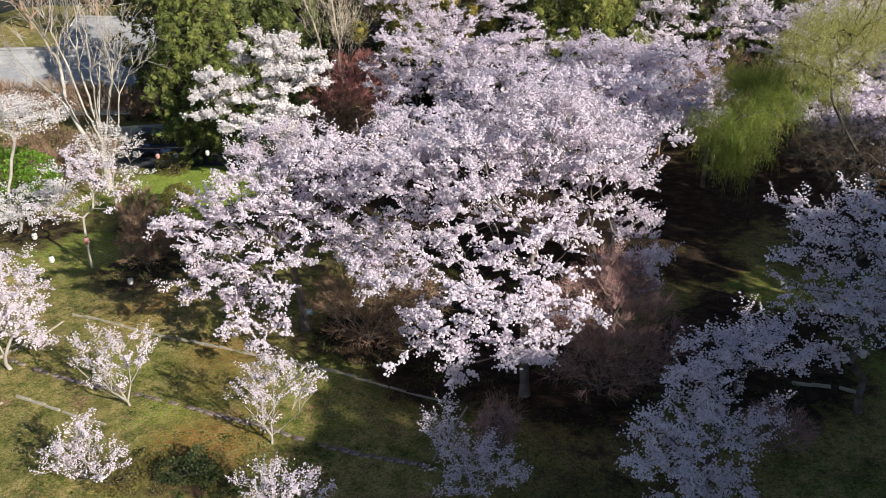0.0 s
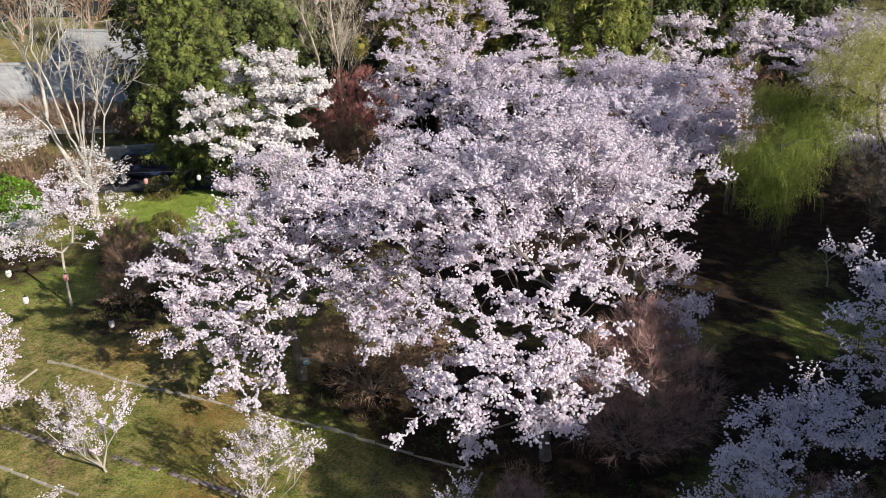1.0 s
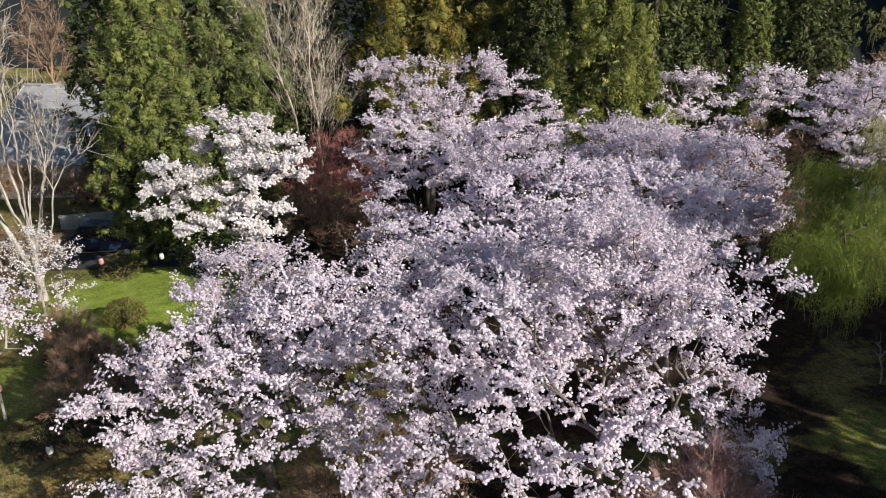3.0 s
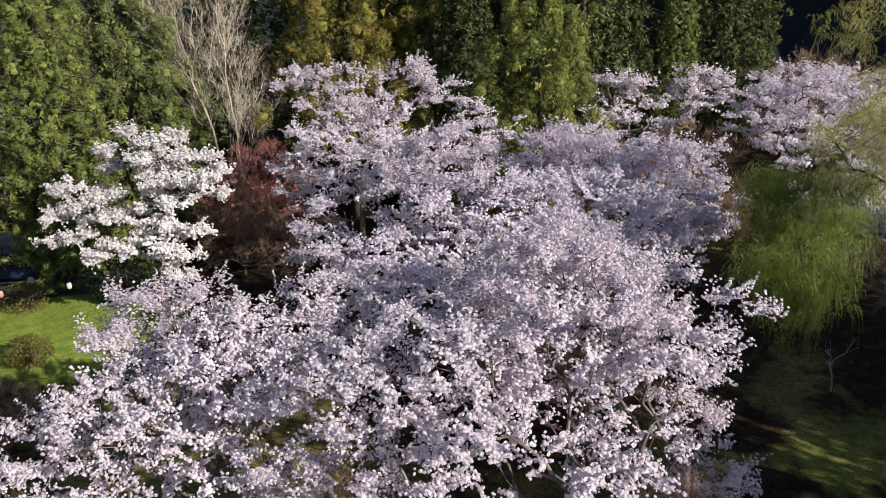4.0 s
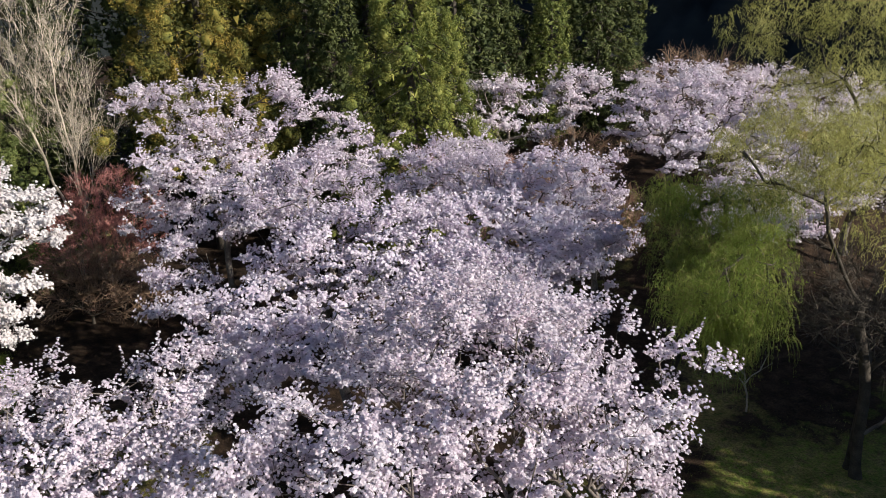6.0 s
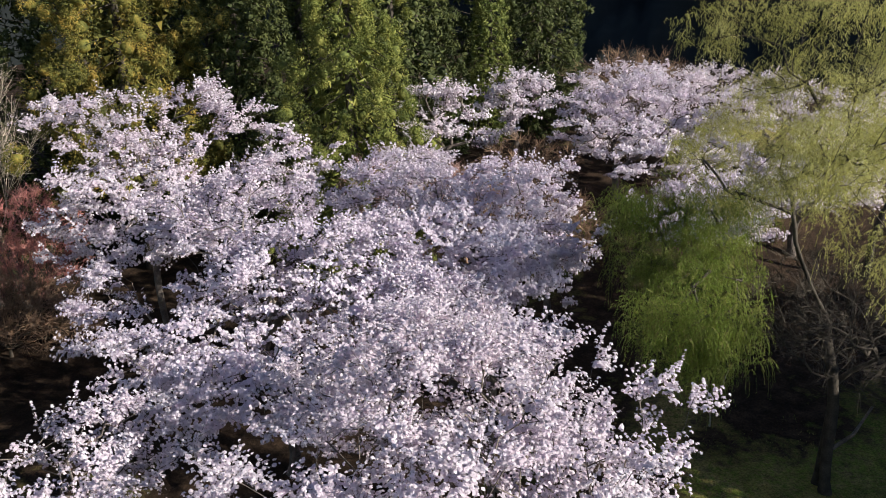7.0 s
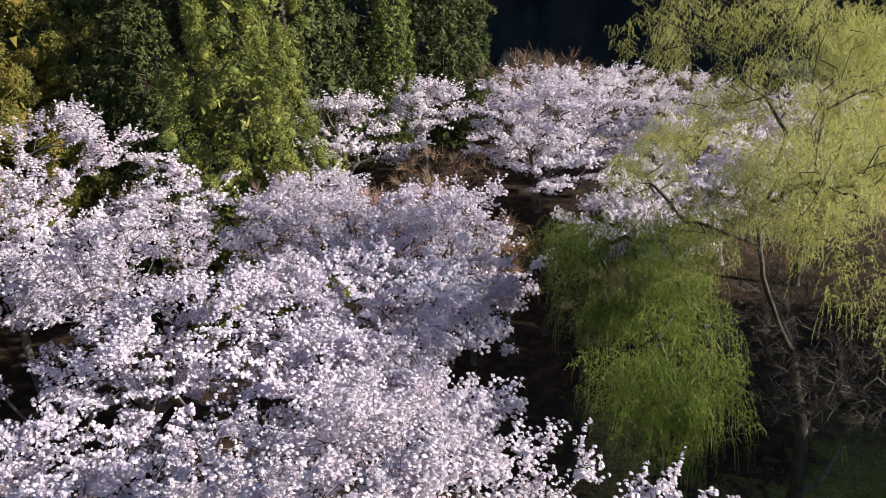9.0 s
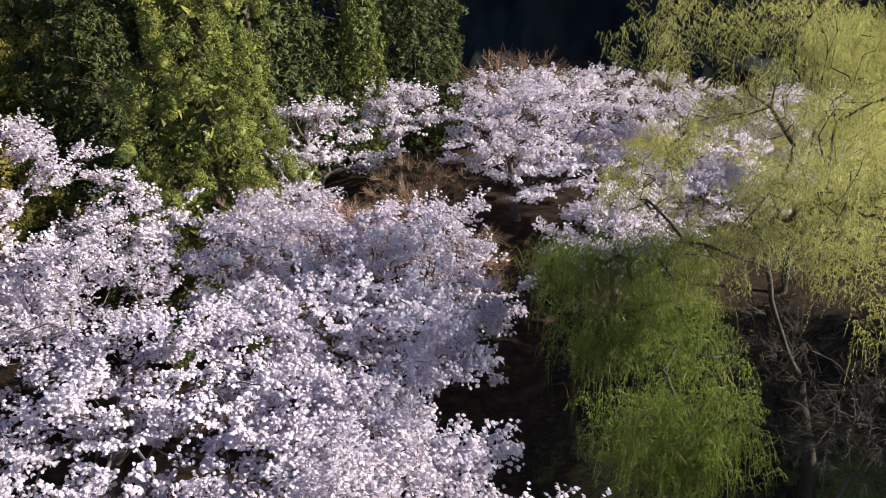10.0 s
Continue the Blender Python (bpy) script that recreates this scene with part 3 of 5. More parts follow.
# greener lawn; spots from x=12 rightwards also paint sun streaks on the grass
for x, y, r, s in ((-13.0, 42.4, 3.6, 9.0), (-16.0, 34.0, 3.0, 0.7), (12.4, 29.8, 1.8, 0.8), (12.2, 27.6, 1.8, 0.7), (15.6, 28.4, 1.6, 0.35), (13.8, 28.6, 1.5, 0.45), (15.4, 30.8, 1.0, 0.6), (18.0, 31.5, 2.6, 0.5), (-4.0, 24.4, 1.4, 0.8), (-8.4, 21.6, 1.3, 0.7), (-4.2, 23.0, 1.0, 0.6), (-10.5, 24.5, 1.4, 0.4), (-3.0, 21.6, 2.0, 0.2), (15.0, 24.5, 3.0, 0.6), (-17.5, 39.5, 2.5, 0.6)):
    lush_and_sunlit = np.maximum(lush_and_sunlit, s * np.exp(-(((gx - x) ** 2 + (gy - y) ** 2) / r ** 2) ** 1.5))
soil_and_shade = soil_and_shade * (1 - np.clip(lush_and_sunlit - 1, 0, 1))
for key, value in (("soil_and_shade", soil_and_shade), ("straw", straw), ("lush_and_sunlit", lush_and_sunlit)):
    ground_mesh.attributes.new(key, "FLOAT", "POINT").data.foreach_set("value", value.astype(np.float32).ravel())
gm = bpy.data.materials.new("lawn")
gm.use_nodes = True
N, L = gm.node_tree.nodes, gm.node_tree.links
co = N.new("ShaderNodeTexCoord")


def noise_at(scale, detail=5.0, rough=0.6):
    n = N.new("ShaderNodeTexNoise")
    n.inputs["Scale"].default_value, n.inputs["Detail"].default_value, n.inputs["Roughness"].default_value = scale, detail, rough
    L.new(co.outputs["Object"], n.inputs["Vector"])
    return n


def ramp_of(src, stops):
    r = N.new("ShaderNodeValToRGB")
    e = r.color_ramp.elements
    for i, (p, c) in enumerate(stops):
        if i < 2:
            e[i].position, e[i].color = p, (*c, 1)
        else:
            e.new(p).color = (*c, 1)
    L.new(src, r.inputs[0])
    return r.outputs[0]


def mix_col(fac, a, b, mode="MIX"):
    x = N.new("ShaderNodeMix")
    x.data_type, x.blend_type = "RGBA", mode
    if isinstance(fac, float):
        x.inputs[0].default_value = fac
    else:
        L.new(fac, x.inputs[0])
    L.new(a, x.inputs[6])
    L.new(b, x.inputs[7])
    return x.outputs[2]


coarse, mid, fine = noise_at(0.22), noise_at(1.6), noise_at(14, 8, 0.75)
green = ramp_of(mid.outputs[0], [(0.30, (0.09, 0.11, 0.026)), (0.5, (0.18, 0.175, 0.05)), (0.68, (0.28, 0.24, 0.09))])
dry = ramp_of(mid.outputs[0], [(0.30, (0.19, 0.15, 0.055)), (0.5, (0.32, 0.25, 0.10)), (0.7, (0.44, 0.33, 0.16))])
# kept near black so the ground under trees reads as shaded
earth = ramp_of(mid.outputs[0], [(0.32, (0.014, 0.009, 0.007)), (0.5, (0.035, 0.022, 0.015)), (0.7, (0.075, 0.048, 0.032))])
dryness = ramp_of(coarse.outputs[0], [(0.36, (0, 0, 0)), (0.56, (0.9, 0.9, 0.9))])
weeds = noise_at(5.0, 6, 0.7)
weed = ramp_of(weeds.outputs[0], [(0.50, (0, 0, 0)), (0.62, (0.9, 0.9, 0.9))])
patch = noise_at(0.9, 6, 0.65)
bald = ramp_of(patch.outputs[0], [(0.54, (0, 0, 0)), (0.66, (0.85, 0.85, 0.85))])
clay = ramp_of(fine.outputs[0], [(0.35, (0.13, 0.075, 0.04)), (0.65, (0.33, 0.22, 0.13))])
herb = ramp_of(mid.outputs[0], [(0.35, (0.05, 0.075, 0.014)), (0.6, (0.13, 0.16, 0.028))])
rust = ramp_of(mid.outputs[0], [(0.33, (0.20, 0.10, 0.03)), (0.6, (0.34, 0.19, 0.06))])
rich = ramp_of(mid.outputs[0], [(0.33, (0.14, 0.20, 0.028)), (0.6, (0.27, 0.34, 0.065))])
lawn = mix_col(weed, mix_col(bald, mix_col(dryness, green, dry), clay), herb)


def zone(name):
    a, m = N.new("ShaderNodeAttribute"), N.new("ShaderNodeMath")
    a.attribute_name = name
    m.operation, m.use_clamp = "MULTIPLY", True
    w = ramp_of(weeds.outputs[0], [(0.42, (0.12, 0.12, 0.12)), (0.58, (1.3, 1.3, 1.3))])
    L.new(a.outputs["Fac"], m.inputs[0])
    L.new(w, m.inputs[1])
    return m.outputs[0]


lawn = mix_col(zone("straw"), mix_col(zone("lush_and_sunlit"), lawn, rich), rust)
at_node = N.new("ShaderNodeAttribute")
at_node.attribute_name = "soil_and_shade"
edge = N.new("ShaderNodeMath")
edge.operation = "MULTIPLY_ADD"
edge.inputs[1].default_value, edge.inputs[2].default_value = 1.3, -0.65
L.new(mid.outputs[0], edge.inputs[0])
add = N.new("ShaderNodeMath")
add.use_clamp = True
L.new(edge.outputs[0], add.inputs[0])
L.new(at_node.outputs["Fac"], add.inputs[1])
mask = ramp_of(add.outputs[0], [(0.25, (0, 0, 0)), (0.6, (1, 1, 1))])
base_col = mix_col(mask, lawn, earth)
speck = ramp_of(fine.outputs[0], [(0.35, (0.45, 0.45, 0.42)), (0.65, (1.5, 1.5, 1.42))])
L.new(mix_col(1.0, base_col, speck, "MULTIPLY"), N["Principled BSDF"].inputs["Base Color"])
N["Principled BSDF"].inputs["Roughness"].default_value = 0.95
N["Principled BSDF"].inputs["Specular IOR Level"].default_value = 0.15
bp = N.new("ShaderNodeBump")
bp.inputs["Strength"].default_value, bp.inputs["Distance"].default_value = 0.9, 0.06
L.new(fine.outputs[0], bp.inputs["Height"])
L.new(bp.outputs[0], N["Principled BSDF"].inputs["Normal"])
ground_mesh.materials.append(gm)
tagged(new("ground", ground_mesh), "uneven grass lawn with dry patches, bare brown earth and painted shade", "ground", kind="structure")


# ---- the cherry trees ----
BIG = "spreading cherry tree in full pale pink blossom on the lawn"
NEAR = dict(per_tip=2, length=0.55, gap=0.063, size=0.036, fuzz=0.019, shoots=0.4, facets=4, each=7, reach=0.66, keep=0.5)
MID = dict(per_tip=2, length=0.58, gap=0.088, size=0.046, fuzz=0.024, shoots=0.4, facets=3, each=8, reach=0.72, keep=0.6)
AFAR = dict(per_tip=2, length=0.62, gap=0.115, size=0.064, fuzz=0.032, shoots=0.3, facets=2, each=8, reach=0.75, keep=0.5)
SLIM = dict(per_tip=1, up=0.5, length=0.38, gap=0.058, size=0.022, fuzz=0.022, bark=BARK_PALE, group="young cherries", keep=0.4, bf=1.1, each=3, reach=0.22, shoots=0.5, facets=4)
upper = [(0.6, 24.2, 6.7, 2.9, 2.6, 1.5), (3.4, 25.2, 7.5, 3.0, 2.8, 1.3), (4.4, 24.7, 6.7, 1.1, 1.8, 1.1), (3.6, 28.2, 6.9, 2.6, 2.0, 1.2), (6.1, 24.3, 4.0, 0.6, 0.8, 0.5), (6.3, 25.8, 4.4, 0.6, 0.7, 0.5), (5.9, 25.0, 4.8, 0.8, 0.8, 0.6), (5.5, 23.5, 4.0, 0.9, 0.9, 0.7), (5.8, 26.8, 6.4, 0.9, 0.9, 0.6), (6.1, 25.1, 6.3, 0.5, 0.6, 0.6), (6.2, 24.8, 7.5, 0.7, 0.5, 0.3)]
lower = [(-2.1, 23.8, 5.0, 1.1, 1.0, 0.6), (-1.3, 22.2, 4.6, 1.7, 1.4, 0.6), (0.9, 20.6, 4.3, 1.9, 1.3, 0.7), (0.1, 20.1, 3.1, 1.1, 0.8, 0.7), (1.1, 20.0, 3.0, 1.4, 0.8, 0.9), (2.8, 20.9, 4.2, 1.2, 1.1, 0.9), (2.6, 20.3, 2.9, 0.8, 0.7, 0.7), (-0.4, 20.9, 4.0, 1.2, 1.0, 0.7), (1.9, 20.3, 3.6, 1.3, 0.9, 0.8), (0.4, 22.0, 5.2, 1.5, 1.1, 0.6), (5.0, 25.3, 7.2, 0.8, 0.9, 0.6), (3.8, 22.2, 5.2, 1.1, 1.0, 0.6), (2.2, 22.0, 5.3, 1.5, 0.9, 0.6), (3.4, 23.2, 5.7, 2.0, 1.2, 0.6)]
cherry((2.6, 22.6), upper + lower,
       980, 0.15, (2.5, 22.8, 3.0), 11, BIG, **NEAR)
cherry((-5.0, 26.7), [(-5.0, 26.2, 5.6, 2.5, 2.2, 1.2), (-7.4, 25.4, 4.7, 1.7, 1.6, 0.8), (-3.4, 26.4, 6.2, 1.6, 1.8, 1.0), (-7.2, 24.7, 3.4, 1.7, 1.1, 0.7), (-6.9, 24.4, 2.2, 1.5, 0.9, 0.6), (-5.9, 24.1, 1.9, 1.2, 0.8, 0.6), (-5.4, 24.2, 3.6, 1.4, 1.0, 0.7), (-5.4, 29.0, 6.0, 2.2, 1.8, 0.9), (-2.3, 29.5, 5.9, 1.8, 1.8, 0.8), (-3.0, 25.0, 4.4, 1.3, 1.2, 0.6)],
       590, 0.15, (-5.2, 26.7, 1.9), 12, BIG, **NEAR)
LIL = "broad cherry tree in shade-tinted lilac blossom among neighbouring crowns"
cherry((2.2, 36.0), [(1.3, 36.8, 6.0, 1.8, 2.0, 1.1), (1.7, 34.0, 5.7, 1.0, 1.0, 0.7), (3.0, 35.6, 6.3, 2.4, 2.3, 1.2), (1.6, 39.5, 7.0, 2.8, 1.8, 1.1), (4.5, 33.0, 6.0, 1.8, 1.6, 1.2), (-0.6, 33.8, 5.3, 1.5, 1.6, 1.0), (0.5, 32.0, 5.6, 1.8, 1.5, 0.9), (-1.5, 36.8, 4.6, 1.5, 1.6, 0.8), (-2.0, 39.2, 5.0, 1.2, 1.2, 0.8), (2.9, 31.2, 5.6, 1.5, 1.3, 0.9)],
       700, 0.17, (2.0, 36.2, 2.4), 13, LIL, BLOSSOM_SHADED, **MID)
cherry((8.2, 38.5), [(7.2, 40.6, 6.4, 2.8, 2.4, 1.2), (9.6, 38.0, 6.5, 2.2, 2.2, 1.3), (6.6, 36.4, 6.3, 2.2, 1.8, 1.1), (9.1, 35.3, 5.8, 1.4, 1.3, 1.0), (10.8, 36.6, 5.4, 1.1, 1.4, 1.0), (11.2, 38.6, 6.6, 1.2, 1.4, 1.0), (11.0, 36.2, 5.0, 0.7, 0.7, 0.5), (8.0, 34.2, 6.2, 1.5, 1.4, 1.1), (8.8, 43.4, 6.2, 1.8, 1.4, 0.9)],
       740, 0.17, (8.2, 38.5, 2.3), 14, LIL, BLOSSOM_SHADED, **MID)
cherry((6.8, 32.2), [(5.8, 32.2, 6.0, 1.5, 1.4, 0.8), (6.6, 30.8, 5.8, 1.0, 0.9, 0.7), (6.6, 32.2, 4.9, 0.7, 0.8, 0.5)],
       190, 0.11, (6.8, 32.2, 2.2), 17, LIL, BLOSSOM_SHADED, **MID)
cherry((13.2, 41.4), [(13.0, 41.4, 4.6, 1.5, 1.5, 1.1), (12.0, 40.2, 4.4, 0.9, 0.9, 0.8)],
       60, 0.10, (13.2, 41.4, 1.6), 18, "thin cherry tree with sparse blossom and brown twigs", BLOSSOM, per_tip=1, length=0.6, gap=0.16, size=0.045, fuzz=0.05, keep=0.2, facets=4)
cherry((-0.6, 46.6), [(-2.3, 46.0, 9.0, 1.8, 1.6, 0.6), (1.4, 46.4, 9.1, 1.5, 1.4, 0.5), (2.9, 45.0, 8.3, 1.0, 0.9, 0.6), (4.2, 44.0, 7.6, 1.0, 0.8, 0.5), (-0.6, 45.0, 7.8, 2.6, 1.5, 0.6), (-1.0, 44.0, 6.9, 3.4, 1.7, 0.7), (3.4, 43.8, 6.8, 2.0, 1.5, 0.7), (-2.6, 44.2, 5.6, 1.6, 1.4, 0.8), (-1.0, 42.8, 5.4, 1.5, 1.2, 0.7), (0.6, 42.0, 6.0, 1.6, 1.2, 0.7)],
       560, 0.13, (-0.6, 46.6, 4.4), 15, "tall cherry tree in white-pink blossom before dark cedars", **MID)
cherry((-9.4, 43.6), [(-9.0, 43.4, 6.8, 1.9, 1.7, 1.0), (-11.4, 42.4, 5.2, 1.7, 1.5, 1.0), (-7.6, 42.4, 6.0, 1.6, 1.5, 1.0), (-8.2, 41.4, 4.1, 1.4, 1.2, 0.9), (-10.6, 41.4, 3.8, 1.4, 1.0, 0.6), (-8.2, 41.8, 2.9, 1.2, 1.0, 0.6), (-9.6, 42.4, 4.6, 1.2, 1.0, 0.7), (-11.9, 42.0, 4.0, 1.1, 0.9, 0.6)],
       400, 0.14, (-9.2, 43.4, 2.2), 16, "white-flowering cherry tree with clumped blossom beside the road", BLOSSOM_WHITE, per_tip=3, length=0.45, gap=0.078, size=0.054, fuzz=0.035, each=9, reach=0.55, shoots=0.2, facets=3, keep=0.5)
FAR = "cherry tree in pale blossom at the edge of the woods"


def far_cherry(x, y, blobs, tips, mat, seed):
    """One of the cherries that stand before the woods."""
    cherry((x, y), blobs, tips, 0.17, (x, y, float(ground_z(x, y)) + 1.7), seed, FAR, mat, group="cherries by the woods", **AFAR)


far_cherry(13.6, 54.0, [(13.4, 53.6, 6.9, 1.7, 1.5, 0.7), (12.6, 52.4, 5.4, 1.6, 1.4, 0.8), (15.0, 52.6, 5.4, 1.3, 1.2, 0.7)], 135, BLOSSOM, 40)
far_cherry(20.8, 48.8, [(19.0, 48.4, 6.4, 1.8, 1.8, 1.3), (21.4, 47.8, 7.0, 2.2, 2.0, 1.2), (19.8, 45.8, 5.4, 1.7, 1.6, 1.1), (22.8, 45.6, 5.7, 2.0, 1.7, 1.2), (21.8, 43.6, 4.4, 1.9, 1.5, 1.0), (24.4, 44.0, 4.6, 1.8, 1.5, 1.0)], 378, BLOSSOM_SHADED, 41)
far_cherry(30.4, 57.0, [(28.2, 56.6, 6.0, 2.4, 2.0, 0.9), (32.2, 56.4, 5.6, 2.6, 2.0, 0.9), (36.6, 56.0, 5.0, 2.6, 2.0, 0.9)], 200, BLOSSOM, 49)
far_cherry(18.8, 56.0, [(18.6, 55.6, 6.2, 2.0, 1.8, 1.0)], 108, BLOSSOM, 48)
far_cherry(25.0, 54.0, [(24.0, 54.0, 6.4, 2.5, 2.3, 1.1), (27.0, 53.4, 6.2, 2.2, 2.2, 1.1), (24.6, 50.4, 4.2, 2.4, 1.9, 1.3), (22.4, 51.4, 4.4, 1.8, 1.5, 1.0), (27.2, 50.6, 4.0, 1.8, 1.5, 1.0)], 364, BLOSSOM, 42)
far_cherry(30.4, 49.6, [(29.6, 49.6, 5.6, 2.6, 2.4, 1.1), (33.0, 49.0, 5.2, 2.4, 2.2, 1.1), (31.0, 46.4, 3.8, 2.2, 1.8, 1.1)], 270, BLOSSOM, 44)
far_cherry(20.8, 42.2, [(20.2, 42.0, 3.6, 2.0, 1.8, 1.0), (22.0, 41.6, 3.2, 1.8, 1.6, 0.9)], 175, BLOSSOM_SHADED, 45)
far_cherry(27.0, 43.4, [(26.2, 43.2, 4.0, 2.2, 1.8, 1.0), (28.6, 42.8, 3.6, 1.8, 1.6, 0.9)], 175, BLOSSOM_SHADED, 46)
far_cherry(37.4, 47.0, [(37.0, 47.4, 5.0, 2.8, 2.4, 1.2), (35.0, 45.0, 3.8, 2.0, 1.8, 1.1)], 189, BLOSSOM, 47)
YOUNG = "young slim cherry tree with airy pale blossom on the lawn"
cherry((-4.9, 20.0), [(-4.7, 20.0, 2.2, 0.75, 0.7, 0.75), (-5.2, 19.9, 1.9, 0.6, 0.6, 0.35), (-4.0, 20.1, 1.9, 0.6, 0.5, 0.5), (-4.9, 20.0, 1.1, 0.3, 0.3, 0.4)], 84, 0.036, (-4.9, 20.0, 0.45), 21, YOUNG, **SLIM)
cherry((-9.75, 22.0), [(-10.2, 22.0, 1.9, 0.8, 0.8, 0.6), (-9.3, 22.0, 2.0, 0.7, 0.7, 0.6), (-10.9, 22.1, 2.0, 0.6, 0.5, 0.5), (-10.2, 22.0, 1.0, 0.6, 0.5, 0.3)], 80, 0.036, (-9.8, 22.0, 0.25), 22, YOUNG, **SLIM)
cherry((-9.6, 18.3), [(-9.5, 18.3, 1.5, 0.55, 0.5, 0.5), (-9.9, 18.2, 0.8, 0.7, 0.6, 0.4), (-8.9, 18.2, 0.6, 0.5, 0.4, 0.3)], 76, 0.03, (-9.6, 18.3, 0.25), 23, YOUNG, **SLIM)
cherry((-4.1, 16.9), [(-4.3, 17.0, 0.9, 0.8, 0.6, 0.4), (-3.4, 17.0, 0.8, 0.6, 0.5, 0.35)], 76, 0.03, (-4.1, 16.9, 0.25), 24, YOUNG, **SLIM)
cherry((1.0, 17.5), [(0.1, 18.0, 2.0, 0.5, 0.4, 0.5), (0.9, 17.8, 1.2, 0.8, 0.6, 0.5), (1.6, 17.7, 0.9, 0.6, 0.5, 0.4), (0.6, 17.6, 0.5, 0.6, 0.5, 0.3)], 150, 0.035, (0.9, 17.6, 0.4), 25, YOUNG, **SLIM)
cherry((-14.5, 24.0), [(-14.0, 24.0, 3.2, 1.2, 1.0, 0.8), (-14.3, 24.0, 2.0, 1.2, 1.0, 0.7), (-13.7, 24.0, 1.3, 0.7, 0.6, 0.5)], 110, 0.06, (-14.4, 24.0, 0.9), 26, "small cherry tree in thick white blossom on the lawn", per_tip=2, length=0.5, gap=0.072, size=0.029, fuzz=0.03, bark=BARK_PALE, each=3, reach=0.4, shoots=0.4, facets=4)
SHADE = "low cherry tree in blossom standing in bluish shade"
cherry((6.6, 17.4), [(6.5, 17.6, 3.9, 0.8, 0.8, 0.8), (7.6, 18.0, 4.3, 1.2, 0.9, 0.6), (6.2, 17.3, 2.5, 1.0, 0.9, 0.8), (6.6, 17.0, 1.1, 0.9, 0.8, 0.7), (5.6, 17.2, 2.0, 0.7, 0.7, 0.5), (7.4, 17.2, 2.6, 0.6, 0.6, 0.6)], 260, 0.07, (6.7, 17.5, 1.2), 27, SHADE, BLOSSOM, per_tip=2, length=0.5, gap=0.062, size=0.030, fuzz=0.018, each=6, reach=0.5, shoots=0.6, facets=3)
cherry((12.6, 21.6), [(10.6, 20.6, 6.4, 1.5, 1.3, 1.0), (12.4, 20.8, 6.6, 1.9, 1.6, 1.1), (10.8, 20.4, 4.6, 1.2, 1.1, 0.9), (12.6, 20.4, 4.4, 1.8, 1.4, 1.0), (14.6, 21.4, 6.0, 1.8, 1.6, 1.2), (10.8, 20.2, 3.3, 0.9, 0.8, 0.5)], 360, 0.11, (12.8, 21.8, 1.6), 28, SHADE, BLOSSOM, per_tip=2, length=0.55, gap=0.068, size=0.032, fuzz=0.018, each=7, reach=0.6, shoots=0.6, facets=3)
cherry((-15.0, 32.1), [(-14.6, 32.2, 4.3, 1.1, 1.0, 0.8), (-15.9, 32.0, 2.7, 0.9, 0.7, 0.4), (-14.0, 32.4, 3.2, 0.7, 0.6, 0.5)], 110, 0.05, (-15.0, 32.2, 2.2), 29, "thin leaning cherry tree with sparse blossom and hanging lantern", per_tip=1, length=0.5, gap=0.08, size=0.032, fuzz=0.05, bark=BARK_PALE, keep=0.5, each=3, reach=0.6, facets=4)
cherry((-20.0, 36.0), [(-19.4, 36.6, 5.4, 2.2, 1.6, 0.6), (-19.8, 34.6, 1.8, 1.6, 1.2, 0.7), (-17.6, 35.4, 2.2, 1.0, 0.9, 0.6)], 190, 0.09, (-19.8, 36.0, 1.6), 30, "white cherry tree crowding the lawn's far corner", BLOSSOM_WHITE, per_tip=2, length=0.6, gap=0.09, size=0.034, fuzz=0.06, each=3, reach=0.9, facets=4, bark=BARK_PALE)
cherry((-16.5, 39.0), [(-16.4, 39.2, 3.2, 1.4, 1.2, 1.0), (-15.6, 38.8, 1.6, 0.9, 0.8, 0.5)], 120, 0.05, (-16.5, 39.0, 1.3), 31, "thin cherry tree with sparse blossom at the shrubbery", BLOSSOM_WHITE, per_tip=1, length=0.5, gap=0.10, size=0.032, fuzz=0.06, keep=0.4, each=2, reach=0.7, facets=4, bark=BARK_PALE)

# ---- evergreens ----
WOOD = "tall evergreen cedar with dense clumped foliage at the wood's edge"
conifer("cedar_tree", (8.0, 49.6), 20, 3.4, 51, WOOD, SUGI, 1.0, 440, 330, 0.10, 0.021, 0.35, 0.62, lumpy=0.35, tuft=0.46, core=260)
conifer("cedar_tree", (-0.9, 54.5), 21, 3.9, 52, "tall cedar with rust-tinged foliage at the wood's edge", SUGI_RUST, 5.0, 290, 380, 0.12, 0.023, 0.15, 0.55, lumpy=0.45, tuft=0.60, core=260)
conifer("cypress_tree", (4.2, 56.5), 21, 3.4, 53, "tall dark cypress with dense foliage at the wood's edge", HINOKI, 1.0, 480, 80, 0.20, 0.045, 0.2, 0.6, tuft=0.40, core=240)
conifer("cypress_tree", (-12.2, 53.5), 19, 4.4, 54, "broad dark green cypress with dense needle sprays", HINOKI_SUNLIT, 0.5, 620, 200, 0.11, 0.024, 0.3, 0.45, lumpy=0.4, tuft=0.44, core=300)
conifer("cypress_tree", (-14.7, 49.4), 17, 2.7, 55, "feathery light green cypress beside the road", SPRAY, 0.8, 640, 120, 0.13, 0.021, 0.10, 0.5, lumpy=0.55, tuft=0.32, core=160)
conifer("cypress_tree", (19.6, 61.5), 14.5, 1.6, 56, "slender green cypress standing before darker trees", SPRAY, 0.5, 400, 50, 0.16, 0.035, 0.2, 0.75, tuft=0.22, core=120)
